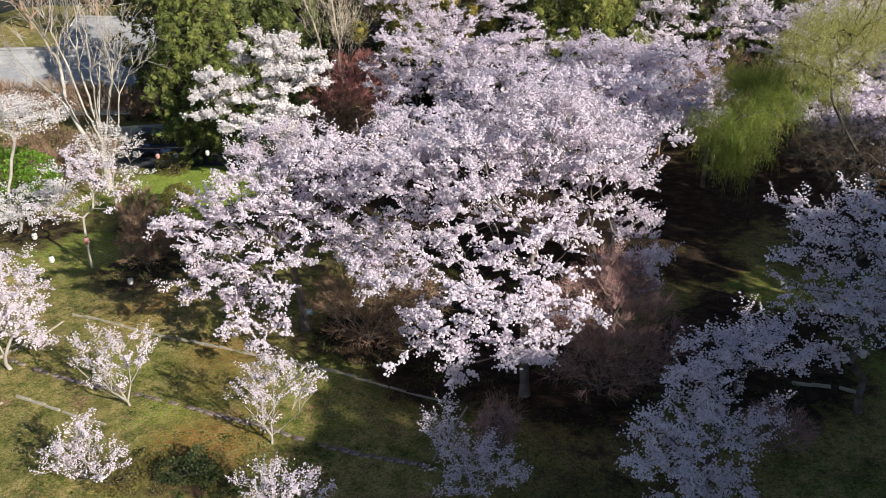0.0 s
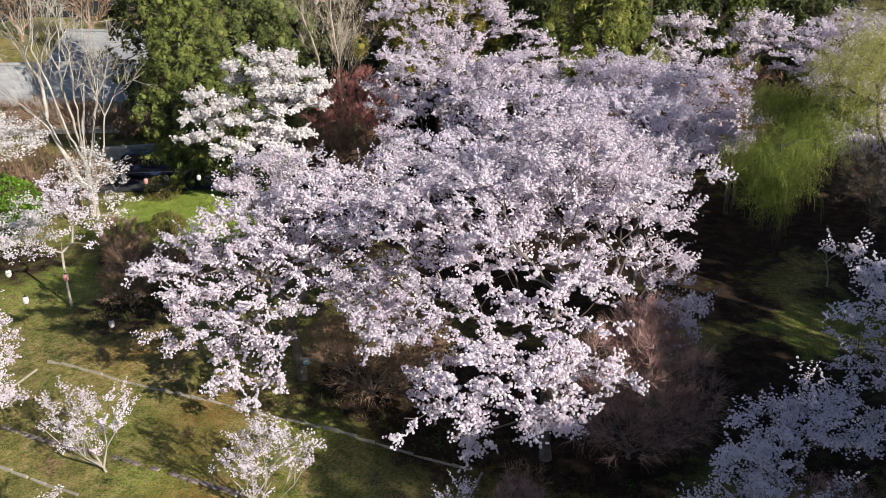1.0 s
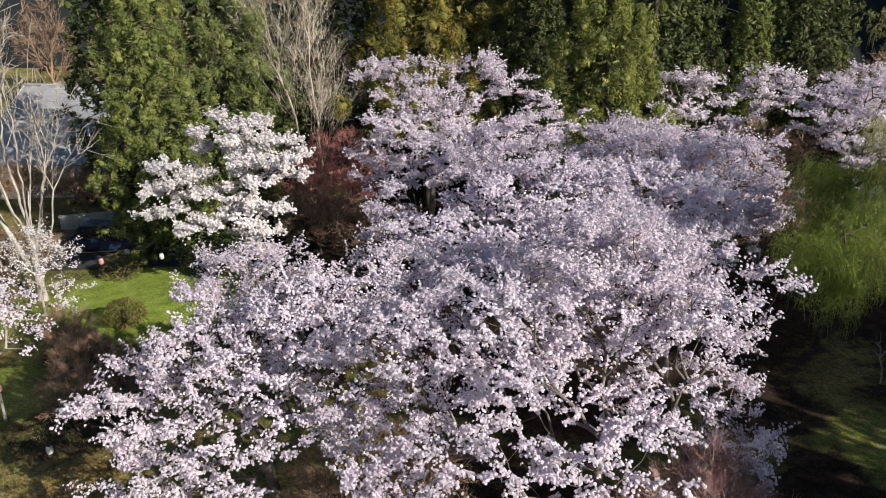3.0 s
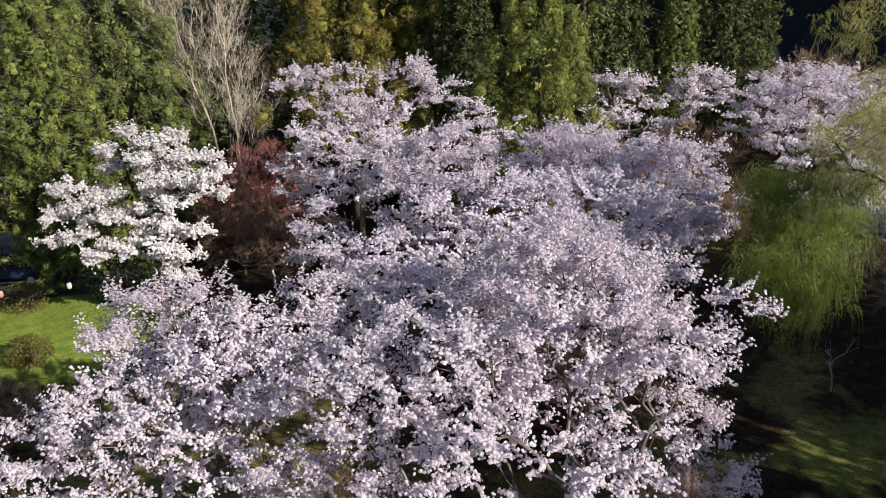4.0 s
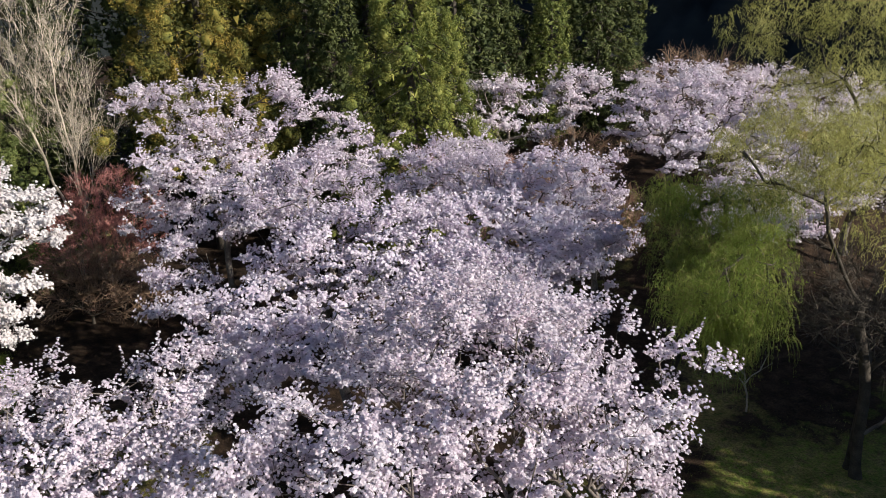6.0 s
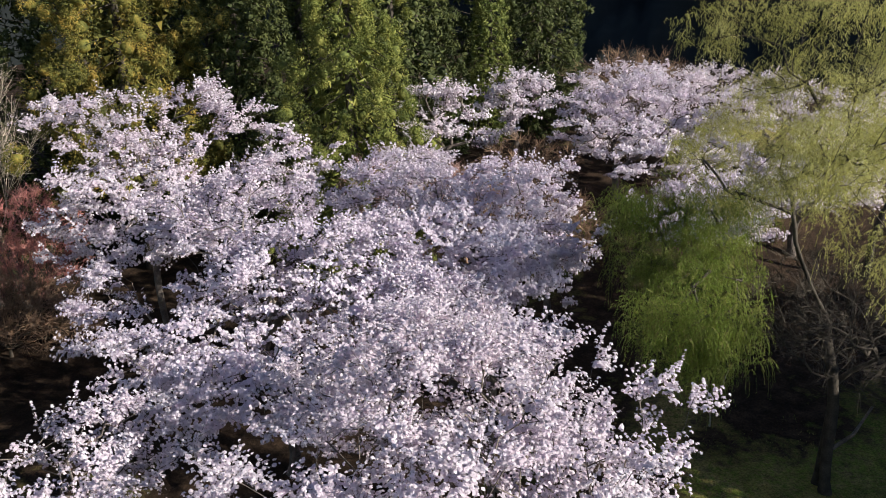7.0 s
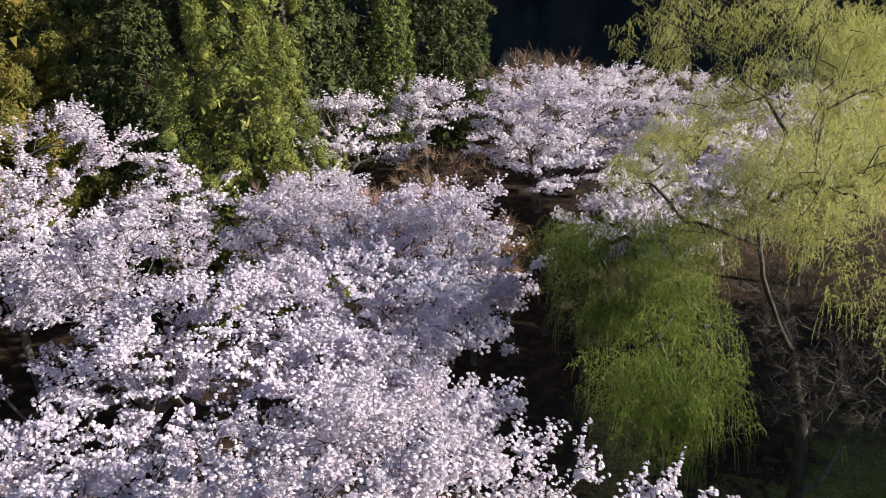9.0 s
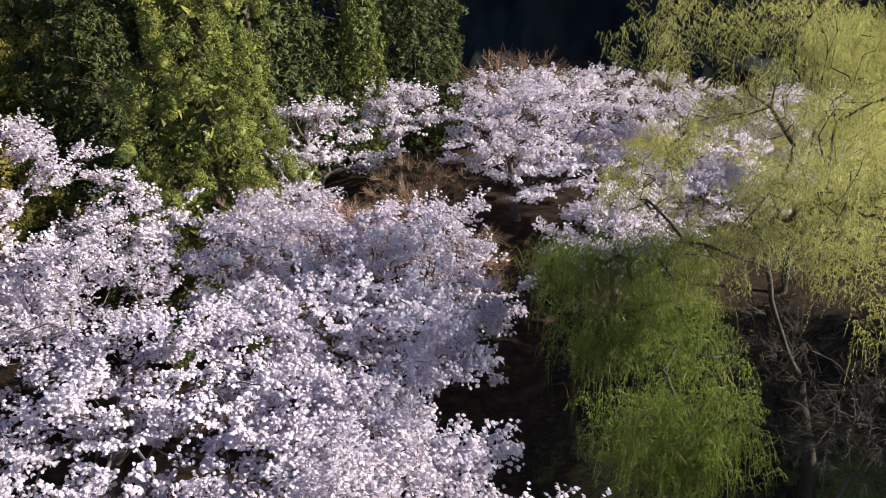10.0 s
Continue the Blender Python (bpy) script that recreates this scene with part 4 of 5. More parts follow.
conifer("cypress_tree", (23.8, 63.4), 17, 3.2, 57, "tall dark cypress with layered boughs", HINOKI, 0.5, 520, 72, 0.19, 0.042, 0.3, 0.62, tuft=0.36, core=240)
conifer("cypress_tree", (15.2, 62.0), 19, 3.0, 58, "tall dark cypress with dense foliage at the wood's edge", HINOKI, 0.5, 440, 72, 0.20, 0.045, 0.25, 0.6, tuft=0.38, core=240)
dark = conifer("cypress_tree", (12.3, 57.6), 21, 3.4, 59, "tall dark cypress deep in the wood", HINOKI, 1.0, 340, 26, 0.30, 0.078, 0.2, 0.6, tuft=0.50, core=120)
for i, (x, y, s) in enumerate(((0.5, 60, 1.05), (-6.5, 59, 0.95), (8.5, 62, 1.1), (-20.5, 60, 0.9), (-11, 63, 1.0), (19, 69, 1.1), (27.5, 70, 1.0), (4, 67, 1.1), (-3, 68, 1.0), (12.5, 69, 1.15), (-15.5, 68, 1.0))):
    c = copy_thing(dark, pose(x, y, float(ground_z(x, y)) - 0.05, 0, 0, 47 * i))
    c.scale = (s, s, s)
# unseen trees added beside the flight, heights set to keep low sun off
screen = conifer("cypress_tree", (25.5, -23), 21, 3.4, 60, "tall dark cypress added out of view to shade the lawn", HINOKI, 0.8, 300, 8, 0.6, 0.22, 0.2, 0.34, tuft=0.85, core=60)
screen.scale = (1.15, 1.15, 0.82)
for i, (x, y, h) in enumerate(((26, -6.8, 19.6), (25.6, -10.2, 19.6), (26, -3.2, 19.4), (25, -19, 18.2), (27, -15.5, 18.6), (25, -12, 18.4), (27, -8.5, 20.4), (25, -5, 18.7), (26.5, -1.5, 18.6), (25, 2, 16.9), (26.5, 5.5, 18.2), (25.8, 7.2, 15.8), (25.2, 9, 15.2), (26.5, 10.8, 17.7), (25.5, 11.4, 17.5), (27.4, 23.0, 14.4), (28.4, 23.8, 12.8), (28.0, 26.0, 13.0), (28.5, 28.4, 12.0), (29, 31.4, 10.4))):
    c = copy_thing(screen, pose(x, y, float(ground_z(x, y)) - 0.05, 0, 0, 33 * i))
    c.scale = (1.15, 1.15, h / 21)
# slim trees added out of view to break the sun into streaks
for i, (x, y, h) in enumerate(((27.0, 13.6, 17.4), (26.4, 12.6, 16.6), (27.0, 15.2, 13.4), (27.2, 16.6, 12.8), (27.6, 18.1, 11.0), (27.0, 19.4, 8.8), (27.4, 20.8, 10.0))):
    c = copy_thing(screen, pose(x, y, float(ground_z(x, y)) - 0.05, 0, 0, 71 * i))
    c.scale = (0.36, 0.36, h / 21)

# ---- willows ----
WIL = "weeping willow with yellow-green young leaves and dark trunk"
big_willow = willow((15.8, 29.5), [(13.8, 32.4, 12.2, 1.0, 1.0, 0.9), (15.2, 31.0, 12.4, 1.1, 1.0, 0.9), (16.8, 30.2, 12.2, 1.1, 1.0, 0.9), (14.4, 31.6, 10.8, 1.3, 1.1, 0.7), (12.7, 28.2, 10.0, 1.4, 1.3, 0.9), (11.6, 26.8, 9.9, 0.9, 0.9, 0.8), (13.6, 27.2, 10.6, 1.2, 1.1, 0.9), (14.2, 29.6, 9.4, 1.5, 1.3, 1.0), (12.9, 30.4, 8.6, 1.2, 1.1, 0.6), (11.9, 25.3, 9.0, 0.7, 0.7, 0.5), (16.4, 30.6, 9.6, 1.4, 1.3, 1.0), (15.6, 29.8, 11.2, 1.4, 1.2, 0.8), (16.4, 35.6, 8.9, 1.4, 1.1, 0.6), (14.4, 34.2, 8.5, 1.2, 1.0, 0.5)],
                    (15.6, 30.0, 5.2), 350, 1150, 0.15, 61, WIL, WILLOW_LEAF, (0.3, 1.05))
v, f = tube_mesh(np.array([(0, 0, 1.5), (0.5, -0.15, 1.9)]), np.array([(0.5, -0.15, 1.9), (0.95, -0.2, 2.7)]), np.array([0.06, 0.05]), np.array([0.05, 0.035]))
part_np("limb", v, [f], BARK, big_willow)
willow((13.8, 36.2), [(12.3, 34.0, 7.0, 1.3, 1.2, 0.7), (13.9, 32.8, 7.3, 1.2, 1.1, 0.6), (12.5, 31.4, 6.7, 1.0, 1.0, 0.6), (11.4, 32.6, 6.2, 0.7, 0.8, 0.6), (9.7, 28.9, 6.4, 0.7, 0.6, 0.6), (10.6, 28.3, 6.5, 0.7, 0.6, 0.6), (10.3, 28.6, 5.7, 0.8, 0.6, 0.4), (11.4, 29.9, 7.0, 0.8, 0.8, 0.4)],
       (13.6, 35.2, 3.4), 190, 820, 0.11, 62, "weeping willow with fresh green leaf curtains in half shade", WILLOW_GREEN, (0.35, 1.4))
willow((28.5, 40.5), [(28.6, 40.0, 9.9, 1.5, 1.4, 1.0), (31.0, 40.4, 9.4, 1.6, 1.5, 1.0), (30.2, 39.6, 6.8, 1.8, 1.4, 0.8)], (28.6, 40.4, 3.2), 100, 340, 0.16, 63, WIL, WILLOW_LEAF, (0.8, 2.2), leaf=0.11, width=0.016, gap=0.09)

# ---- bare trees and shrubs ----
bare_tree("bare_tree", (-18.1, 42.2), [(-18.4, 42.2, 8.6, 2.2, 1.8, 3.0), (-16.4, 42.0, 7.4, 1.7, 1.4, 2.0), (-20.6, 42.4, 7.6, 1.6, 1.4, 2.4), (-18.2, 42.0, 11.2, 1.8, 1.4, 2.0)], 130, 0.20, (-18.1, 42.2, 1.9), 71, "tall leafless tree with pale forked limbs", "tree", BARK_PALE, 5, 0.9, 0.010, 0.95, 0.58, jit=0.05, arch=0.0)
bare_tree("bare_tree", (-7.4, 53.4), [(-8.3, 53.5, 12.0, 3.2, 1.8, 3.2), (-7.6, 53.3, 8.2, 2.6, 1.5, 2.4), (-6.2, 53.2, 6.0, 1.9, 1.2, 1.5)], 270, 0.12, (-7.4, 53.4, 2.2), 72, "leafless tree with a haze of pale straw twigs", "tree", TWIG_STRAW, 8, 0.95, 0.0048, 1.05, 0.8, 0.6, 0.006, jit=0.05, arch=0.02, up=0.45)
bare_tree("shrub", (-5.8, 50.2), [(-5.6, 50.2, 3.7, 2.5, 1.9, 1.7), (-6.2, 50.0, 2.2, 2.8, 1.9, 1.3)], 420, 0.08, (-5.8, 50.2, 0.4), 73, "broad leafless shrub with dark red twigs", "shrub", BARK, 16, 0.42, 0.0055, 0.9, 0.45, twig_mat=TWIG_RED)
bare_tree("shrub", (-6.4, 47.6), [(-6.3, 47.6, 1.5, 2.4, 1.4, 1.3), (-4.6, 46.8, 1.1, 1.6, 1.2, 1.0)], 220, 0.06, (-6.4, 47.6, 0.3), 98, "leafless dark brown brush below the red shrub", "shrub", BARK_DARK, 16, 0.5, 0.009, 0.9, 0.45, twig_mat=TWIG_BROWN)
bare_tree("shrub", (13.9, 42.4), [(13.8, 42.2, 3.6, 1.9, 1.7, 1.6)], 150, 0.06, (13.9, 42.4, 0.5), 99, "leafless brown thicket between the cherries", "shrub", BARK, 16, 0.45, 0.007, 0.9, 0.45, twig_mat=TWIG_BROWN)
bare_tree("shrub", (4.9, 22.4), [(4.9, 22.4, 2.2, 2.3, 1.5, 1.9), (5.2, 23.0, 3.8, 1.2, 0.8, 0.8)], 620, 0.07, (4.9, 22.4, 0.4), 74, "leafless maroon-twigged shrub beneath the cherry", "shrub", BARK, 17, 0.40, 0.0038, 0.9, 0.45, 0.4, 0.006, twig_mat=TWIG_MAROON)
bare_tree("shrub", (-2.6, 25.6), [(-2.2, 25.5, 1.9, 2.3, 1.5, 1.6)], 420, 0.07, (-2.6, 25.6, 0.3), 75, "leafless brown shrub under blossoming trees", "shrub", BARK, 15, 0.42, 0.0048, 0.9, 0.45, 0.4, 0.006, twig_mat=TWIG_BROWN)
for sd, x, y, w, h in ((76, 1.6, 19.6, 0.65, 0.9), (77, 9.4, 19.6, 1.1, 0.9)):
    bare_tree("shrub", (x, y), [(x, y, h, w, w * 0.8, h * 0.7)], 120, 0.04, (x, y, 0.25), sd, "small leafless russet shrub on the shaded lawn", "shrub", BARK, 14, 0.22, 0.005, 0.9, 0.45, 0.35, 0.005, twig_mat=TWIG_MAROON)
for i, (x, y, w, h) in enumerate(((-12.6, 31.9, 1.0, 1.0), (-13.2, 34.6, 1.1, 0.9), (-14.6, 36.6, 1.0, 0.9), (-11.4, 33.4, 0.9, 0.8))):
    bare_tree("shrub", (x, y), [(x, y, h * 1.1, w, w, h * 0.9)], 90, 0.05, (x, y, 0.3), 80 + i, "leafless brown shrub in the lawn's border", "shrub", BARK, 18, 0.34, 0.007, 0.9, 0.45, 0.4, 0.006, twig_mat=TWIG_BROWN)
bare_tree("shrub", (1.9, 20.4), [(1.8, 20.4, 0.8, 0.6, 0.5, 0.6)], 60, 0.03, (1.9, 20.4, 0.2), 86, "small rust-brown shrub by the kerb corner", "shrub", TWIG_BROWN, 6, 0.25, 0.007, 0.9, 0.45, 0.3, 0.005)
bare_tree("bare_tree", (14.9, 33.4), [(14.6, 33.4, 1.5, 0.25, 0.2, 0.5), (15.3, 33.4, 1.5, 0.25, 0.2, 0.5)], 6, 0.035, (14.9, 33.4, 0.2), 87, "thin forked bare sapling on the shaded lawn", "tree", BARK_PALE, 2, 0.4, 0.007, 0.6)
bare_tree("bare_tree", (15.9, 29.95), [(12.6, 26.9, 6.8, 1.5, 1.2, 1.1), (14.3, 27.6, 5.9, 1.6, 1.2, 1.3), (16.8, 28.2, 5.2, 1.8, 1.3, 1.4), (15.4, 31.4, 5.0, 1.7, 1.5, 1.5), (14.2, 30.0, 6.2, 1.2, 1.1, 1.0), (17.2, 31.0, 6.0, 1.6, 1.4, 1.3)], 330, 0.10, (15.95, 29.9, 3.2), 97, "leafless grey-twigged tree under the willow", "tree", BARK_DARK, 10, 0.5, 0.0045, 0.6, 0.6, 0.35, 0.005, jit=0.14, twig_mat=BARK_DARK)
bare_tree("bare_tree", (29.0, 62.0), [(28.4, 62.0, 5.8, 3.0, 2.0, 1.2), (31.6, 61.8, 5.6, 2.4, 2.0, 1.1)], 120, 0.14, (29.2, 62.0, 3.6), 88, "leafless thicket of pale twigs before the dark hill", "tree", TWIG_BROWN, 9, 0.8, 0.009, 0.9, 0.45, 0.5, 0.010)
bare_tree("shrub", (9.2, 46.6), [(8.6, 46.8, 4.6, 1.8, 1.4, 1.8), (11.0, 46.0, 4.4, 1.6, 1.4, 1.6)], 120, 0.08, (9.2, 46.6, 0.8), 89, "leafless maroon shrub before the cedar", "shrub", TWIG_MAROON, 22, 0.45, 0.0065, 0.9, 0.45, 0.5, 0.006)
bare_tree("shrub", (16.2, 49.0), [(16.0, 48.6, 4.4, 2.2, 1.6, 1.5), (14.2, 47.4, 3.6, 1.8, 1.4, 1.5)], 200, 0.08, (16.2, 49.0, 2.2), 90, "leafless brown shrub between the cherries", "shrub", TWIG_BROWN, 14, 0.5, 0.0065, 0.9, 0.45, 0.5, 0.006)
bare_tree("shrub", (12.0, 46.4), [(12.0, 46.4, 3.6, 1.9, 1.5, 1.6)], 140, 0.07, (12.0, 46.4, 0.8), 100, "leafless brown shrub between the cherries", "shrub", TWIG_BROWN, 14, 0.5, 0.0065, 0.9, 0.45, 0.5, 0.006)
leafy_shrub((-7.0, 18.7), [(-7.1, 18.6, 0.25, 0.7, 0.5, 0.35), (-6.4, 18.5, 0.2, 0.5, 0.4, 0.3), (-6.8, 18.9, 0.4, 0.3, 0.3, 0.25)], 3000, 91, "clipped low evergreen shrub on the lawn", SHRUB, 0.055, 0.02)
leafy_shrub((-9.0, 18.4), [(-8.7, 18.3, 0.2, 0.8, 0.6, 0.3), (-8.0, 19.0, 0.15, 0.6, 0.5, 0.25)], 3600, 96, "low spreading olive-yellow shrub on the lawn", SHRUB_OLIVE, 0.05, 0.018)
leafy_shrub((-13.4, 39.2), [(-13.4, 39.2, 0.5, 0.8, 0.7, 0.6)], 2200, 92, "rounded olive-green shrub on the bright lawn", SHRUB_OLIVE)
leafy_shrub((-15.6, 45.0), [(-15.6, 45.0, 0.5, 0.9, 0.7, 0.8)], 1400, 93, "rounded olive shrub beside the road", SHRUB_OLIVE)
leafy_shrub((-21.4, 38.2), [(-21.2, 38.8, 1.8, 2.2, 1.6, 1.5)], 5000, 94, "bright green leafy shrub behind white blossom", SHRUB_LIGHT, 0.14, 0.05)
leafy_shrub((-11.4, 45.2), [(-11.4, 45.2, 1.2, 1.5, 1.0, 1.3)], 2600, 95, "dark evergreen shrub under the white cherry", SHRUB, 0.12, 0.045)

# ---- kerbs ----
def kerb(points, width, height, seed, label, mat, length=0.6, gaps=0.0):
    """Edging stones set end to end along a line."""
    rng = np.random.default_rng(seed)
    x0, y0 = points[0]
    ob = thing("kerb", (x0, y0, float(ground_z(x0, y0))), label, "kerb", kind="structure")
    meshes = []
    for i in range(4):
        bm = bmesh.new()
        box(bm, -length / 2 + 0.008, -width / 2, -0.12, length / 2 - 0.008, width / 2, height, 0.012)
        for v in bm.verts:
            v.co += Vector(rng.normal(size=3) * 0.006)
        me = bpy.data.meshes.new("kerb_stone")
        bm.to_mesh(me)
        bm.free()
        me.materials.append(mat)
        meshes.append(me)
    for (ax, ay), (bx, by) in zip(points, points[1:]):
        d = math.hypot(bx - ax, by - ay)
        for i in range(int(d / length)):
            if rng.random() < gaps:
                continue
            s = (i + 0.5) * length / d
            px, py = ax + (bx - ax) * s, ay + (by - ay) * s
            st = new("kerb_stone", meshes[int(rng.integers(4))])
            st.parent = ob
            st.location = (px - x0 + rng.normal() * 0.01, py - y0 + rng.normal() * 0.01, float(ground_z(px, py)) - float(ground_z(x0, y0)) + rng.normal() * 0.008)
            st.rotation_euler = (rng.normal() * 0.04, rng.normal() * 0.03, math.atan2(by - ay, bx - ax) + rng.normal() * 0.03)


kerb([(-15.6, 23.4), (-14.02, 27.84), (0.76, 22.0), (-0.3, 18.9)], 0.07, 0.06, 1, "pale weathered edging stones in the lawn", STONE)
kerb([(-14.8, 24.5), (-8.6, 22.2), (-4.3, 20.3), (-0.3, 18.9)], 0.15, 0.04, 2, "low stone edging strewn with fallen petals", PETALS, 0.35, 0.06)
kerb([(-14.6, 21.2), (-13.56, 22.43), (-11.8, 21.75), (-9.8, 20.9)], 0.08, 0.06, 3, "pale weathered edging stones in the lawn", STONE)


# ---- far hill and an unseen ridge added to shade it ----
# near-black: part of the hillside's shade is put into this colour
FOREST_SHADED = material("far_forest_in_shade", [(0.006, 0.008, 0.009), (0.011, 0.014, 0.014), (0.020, 0.024, 0.021)], 0.06, 0.5, 0.95, 0.5)
rng = np.random.default_rng(7)
an = np.radians(np.linspace(-70, 78, 200))
ra = np.linspace(95, 330, 70)
A, R = np.meshgrid(an, ra, indexing="ij")
near = R - 28 * np.clip((np.degrees(A) - 2) / 32, 0, 1)
X, Y = near * np.sin(A), 20 + near * np.cos(A)
Z = 105 * (1 - np.exp(-((R - 95) / 110) ** 1.2)) + 3.0 * np.sin(X * 0.21) * np.sin(Y * 0.17) + 1.6 * np.sin(X * 0.53 + 2) * np.sin(Y * 0.47) + rng.random(X.shape) * 2.2 - 2.0
n1, n2 = X.shape
ii = (np.arange(n1 - 1)[:, None] * n2 + np.arange(n2 - 1)).ravel()
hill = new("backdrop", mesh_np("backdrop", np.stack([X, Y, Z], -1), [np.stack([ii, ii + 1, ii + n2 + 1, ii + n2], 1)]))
hill.data.materials.append(FOREST_SHADED)
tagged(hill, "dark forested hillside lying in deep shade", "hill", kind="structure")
U, W = np.meshgrid(np.linspace(80, 420, 60), np.linspace(60, 300, 30), indexing="ij")
Z = 150 * np.exp(-((W - 170) / 60) ** 2) * np.clip((U - 80) / 10, 0, 1) + rng.random(U.shape) * 3 - 2
n1, n2 = U.shape
ii = (np.arange(n1 - 1)[:, None] * n2 + np.arange(n2 - 1)).ravel()
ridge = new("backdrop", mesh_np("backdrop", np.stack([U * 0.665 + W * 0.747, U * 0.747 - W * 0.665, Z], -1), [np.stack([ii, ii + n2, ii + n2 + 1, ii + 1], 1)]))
ridge.data.materials.append(FOREST_SHADED)
tagged(ridge, "steep forested ridge added out of view to shade the hill", "hill", kind="structure")

# ---- grass tufts ----
rng = np.random.default_rng(8)
p = np.stack([rng.uniform(-17, 1, 70000), rng.uniform(16, 34, 70000), np.zeros(70000)], 1)
q = np.stack([rng.uniform(2, 18, 16000), rng.uniform(16, 33, 16000), np.zeros(16000)], 1)
q = q[(q[:, 1] < 21.5) | (q[:, 1] > 28)]
e = np.stack([rng.uniform(-19, -9, 20000), rng.uniform(38, 46, 20000), np.zeros(20000)], 1)
p = np.concatenate([p, q])
p = p[np.sin(p[:, 0] * 2.3 + np.sin(p[:, 1] * 1.9) * 2) + np.sin(p[:, 1] * 2.7 + p[:, 0]) + rng.normal(size=len(p)) * 0.8 > 0.35]
p[:, 2] = ground_z(p[:, 0], p[:, 1]) - 0.01
v, f = leaf_kites(p, rng.normal(size=p.shape) * 0.4 + np.array([0, 0, 0.9]), 0.085, 0.007, rng, 0.2)
tufts = new("grass", mesh_np("grass", v, [f]))
tufts.data.materials.append(GRASS)
tagged(tufts, "short tufts of green and dry grass on the lawn", "grass", kind="stuff")

e[:, 2] = ground_z(e[:, 0], e[:, 1]) - 0.01
v, f = leaf_kites(e, rng.normal(size=e.shape) * 0.5 + np.array([0, 0, 0.7]), 0.05, 0.011, rng, 0.2)
bright = new("grass", mesh_np("grass", v, [f]))
bright.data.materials.append(GRASS_BRIGHT)
tagged(bright, "bright green grass beside the road", "grass", kind="stuff")

c = np.stack([rng.uniform(-17, 2, 900), rng.uniform(16, 33, 900), np.zeros(900)], 1)
c = c[np.sin(c[:, 0] * 1.3 + 1) + np.sin(c[:, 1] * 1.7 + c[:, 0] * 0.6) + rng.normal(size=len(c)) * 0.7 > 0.2]
c = np.concatenate([c, np.stack([rng.uniform(-11, -3, 160), rng.uniform(17.5, 20.5, 160), np.zeros(160)], 1), np.stack([rng.uniform(1, 13, 260), rng.uniform(15.5, 24, 260), np.zeros(260)], 1)])
p = np.repeat(c, 26, 0) + rng.normal(size=(26 * len(c), 3)) * np.array([0.11, 0.11, 0])
p[:, 2] = ground_z(p[:, 0], p[:, 1]) + 0.01 + 0.05 * rng.random(len(p))
v, f = leaf_kites(p, rng.normal(size=p.shape) + np.array([0, 0, 0.25]), 0.055, 0.016, rng, 0.3)
weeds_ob = new("weed", mesh_np("weed", v, [f]))
weeds_ob.data.materials.append(WEED)
tagged(weeds_ob, "low broad-leaved green weeds scattered over the lawn", "weed", kind="stuff")

# ---- road, houses, car ----
ASPHALT = material("asphalt", [(0.035, 0.035, 0.037), (0.05, 0.05, 0.052), (0.07, 0.068, 0.066)], 1.0, 60, 0.9, 0.3)
ROOF = material("grey_roof_tiles", [(0.24, 0.24, 0.25), (0.33, 0.33, 0.335), (0.42, 0.42, 0.41)], 0.8, 9, 0.6, 0.3)
PLASTER = material("white_plaster", [(0.66, 0.64, 0.60), (0.76, 0.75, 0.72), (0.80, 0.79, 0.77)], 0.7, 20, 0.9, 0.1)
TIMBER = material("brown_timber", [(0.09, 0.06, 0.04), (0.15, 0.10, 0.07), (0.22, 0.16, 0.11)], 1.5, 25, 0.8, 0.3)
CONCRETE = material("concrete", [(0.30, 0.28, 0.25), (0.42, 0.40, 0.36), (0.52, 0.50, 0.46)], 1.2, 30, 0.9, 0.3)
CAR_BLUE = material("blue_car_paint", [(0.012, 0.02, 0.05), (0.018, 0.03, 0.07), (0.025, 0.04, 0.09)], 0.5, 4, 0.25, 0, spec=0.6)
CHROME = material("silver_trim", [(0.6, 0.6, 0.6), (0.7, 0.7, 0.7), (0.8, 0.8, 0.8)], 1, 10, 0.3, 0)
RUBBER = material("rubber", [(0.02, 0.02, 0.02), (0.03, 0.03, 0.03), (0.04, 0.04, 0.04)], 4, 40, 0.8, 0)
DARK_GLASS = material("dark_glass", [(0.015, 0.018, 0.02), (0.02, 0.024, 0.028), (0.03, 0.034, 0.038)], 1, 4, 0.08, 0, spec=0.8)
PAPER = material("white_lantern_paper", [(0.72, 0.70, 0.64), (0.80, 0.78, 0.72), (0.84, 0.82, 0.78)], 5, 30, 0.7, 0, through_light=0.3)
PINK_PAPER = material("pink_lantern_paper", [(0.62, 0.26, 0.27), (0.72, 0.36, 0.36), (0.78, 0.46, 0.44)], 5, 30, 0.7, 0, through_light=0.3)
BLUE_SIGN = material("blue_sign_paint", [(0.10, 0.34, 0.55), (0.14, 0.42, 0.64), (0.20, 0.50, 0.70)], 4, 40, 0.5, 0)
GREEN_ROOF = material("green_metal_roof", [(0.10, 0.28, 0.20), (0.14, 0.34, 0.25), (0.18, 0.40, 0.30)], 1, 20, 0.5, 0)
ORANGE = material("orange_boards", [(0.50, 0.15, 0.05), (0.60, 0.20, 0.07), (0.68, 0.26, 0.10)], 1, 20, 0.7, 0)

rx, ry = np.meshgrid(np.linspace(-60, -10, 90), np.linspace(47.2, 51.4, 9), indexing="ij")
ry = ry + 1.2 * np.sin(rx * 0.06)
n1, n2 = rx.shape
ii = (np.arange(n1 - 1)[:, None] * n2 + np.arange(n2 - 1)).ravel()
road = new("road", mesh_np("road", np.stack([rx, ry, ground_z(rx, ry) + 0.06], -1), [np.stack([ii, ii + n2, ii + n2 + 1, ii + 1], 1)]))
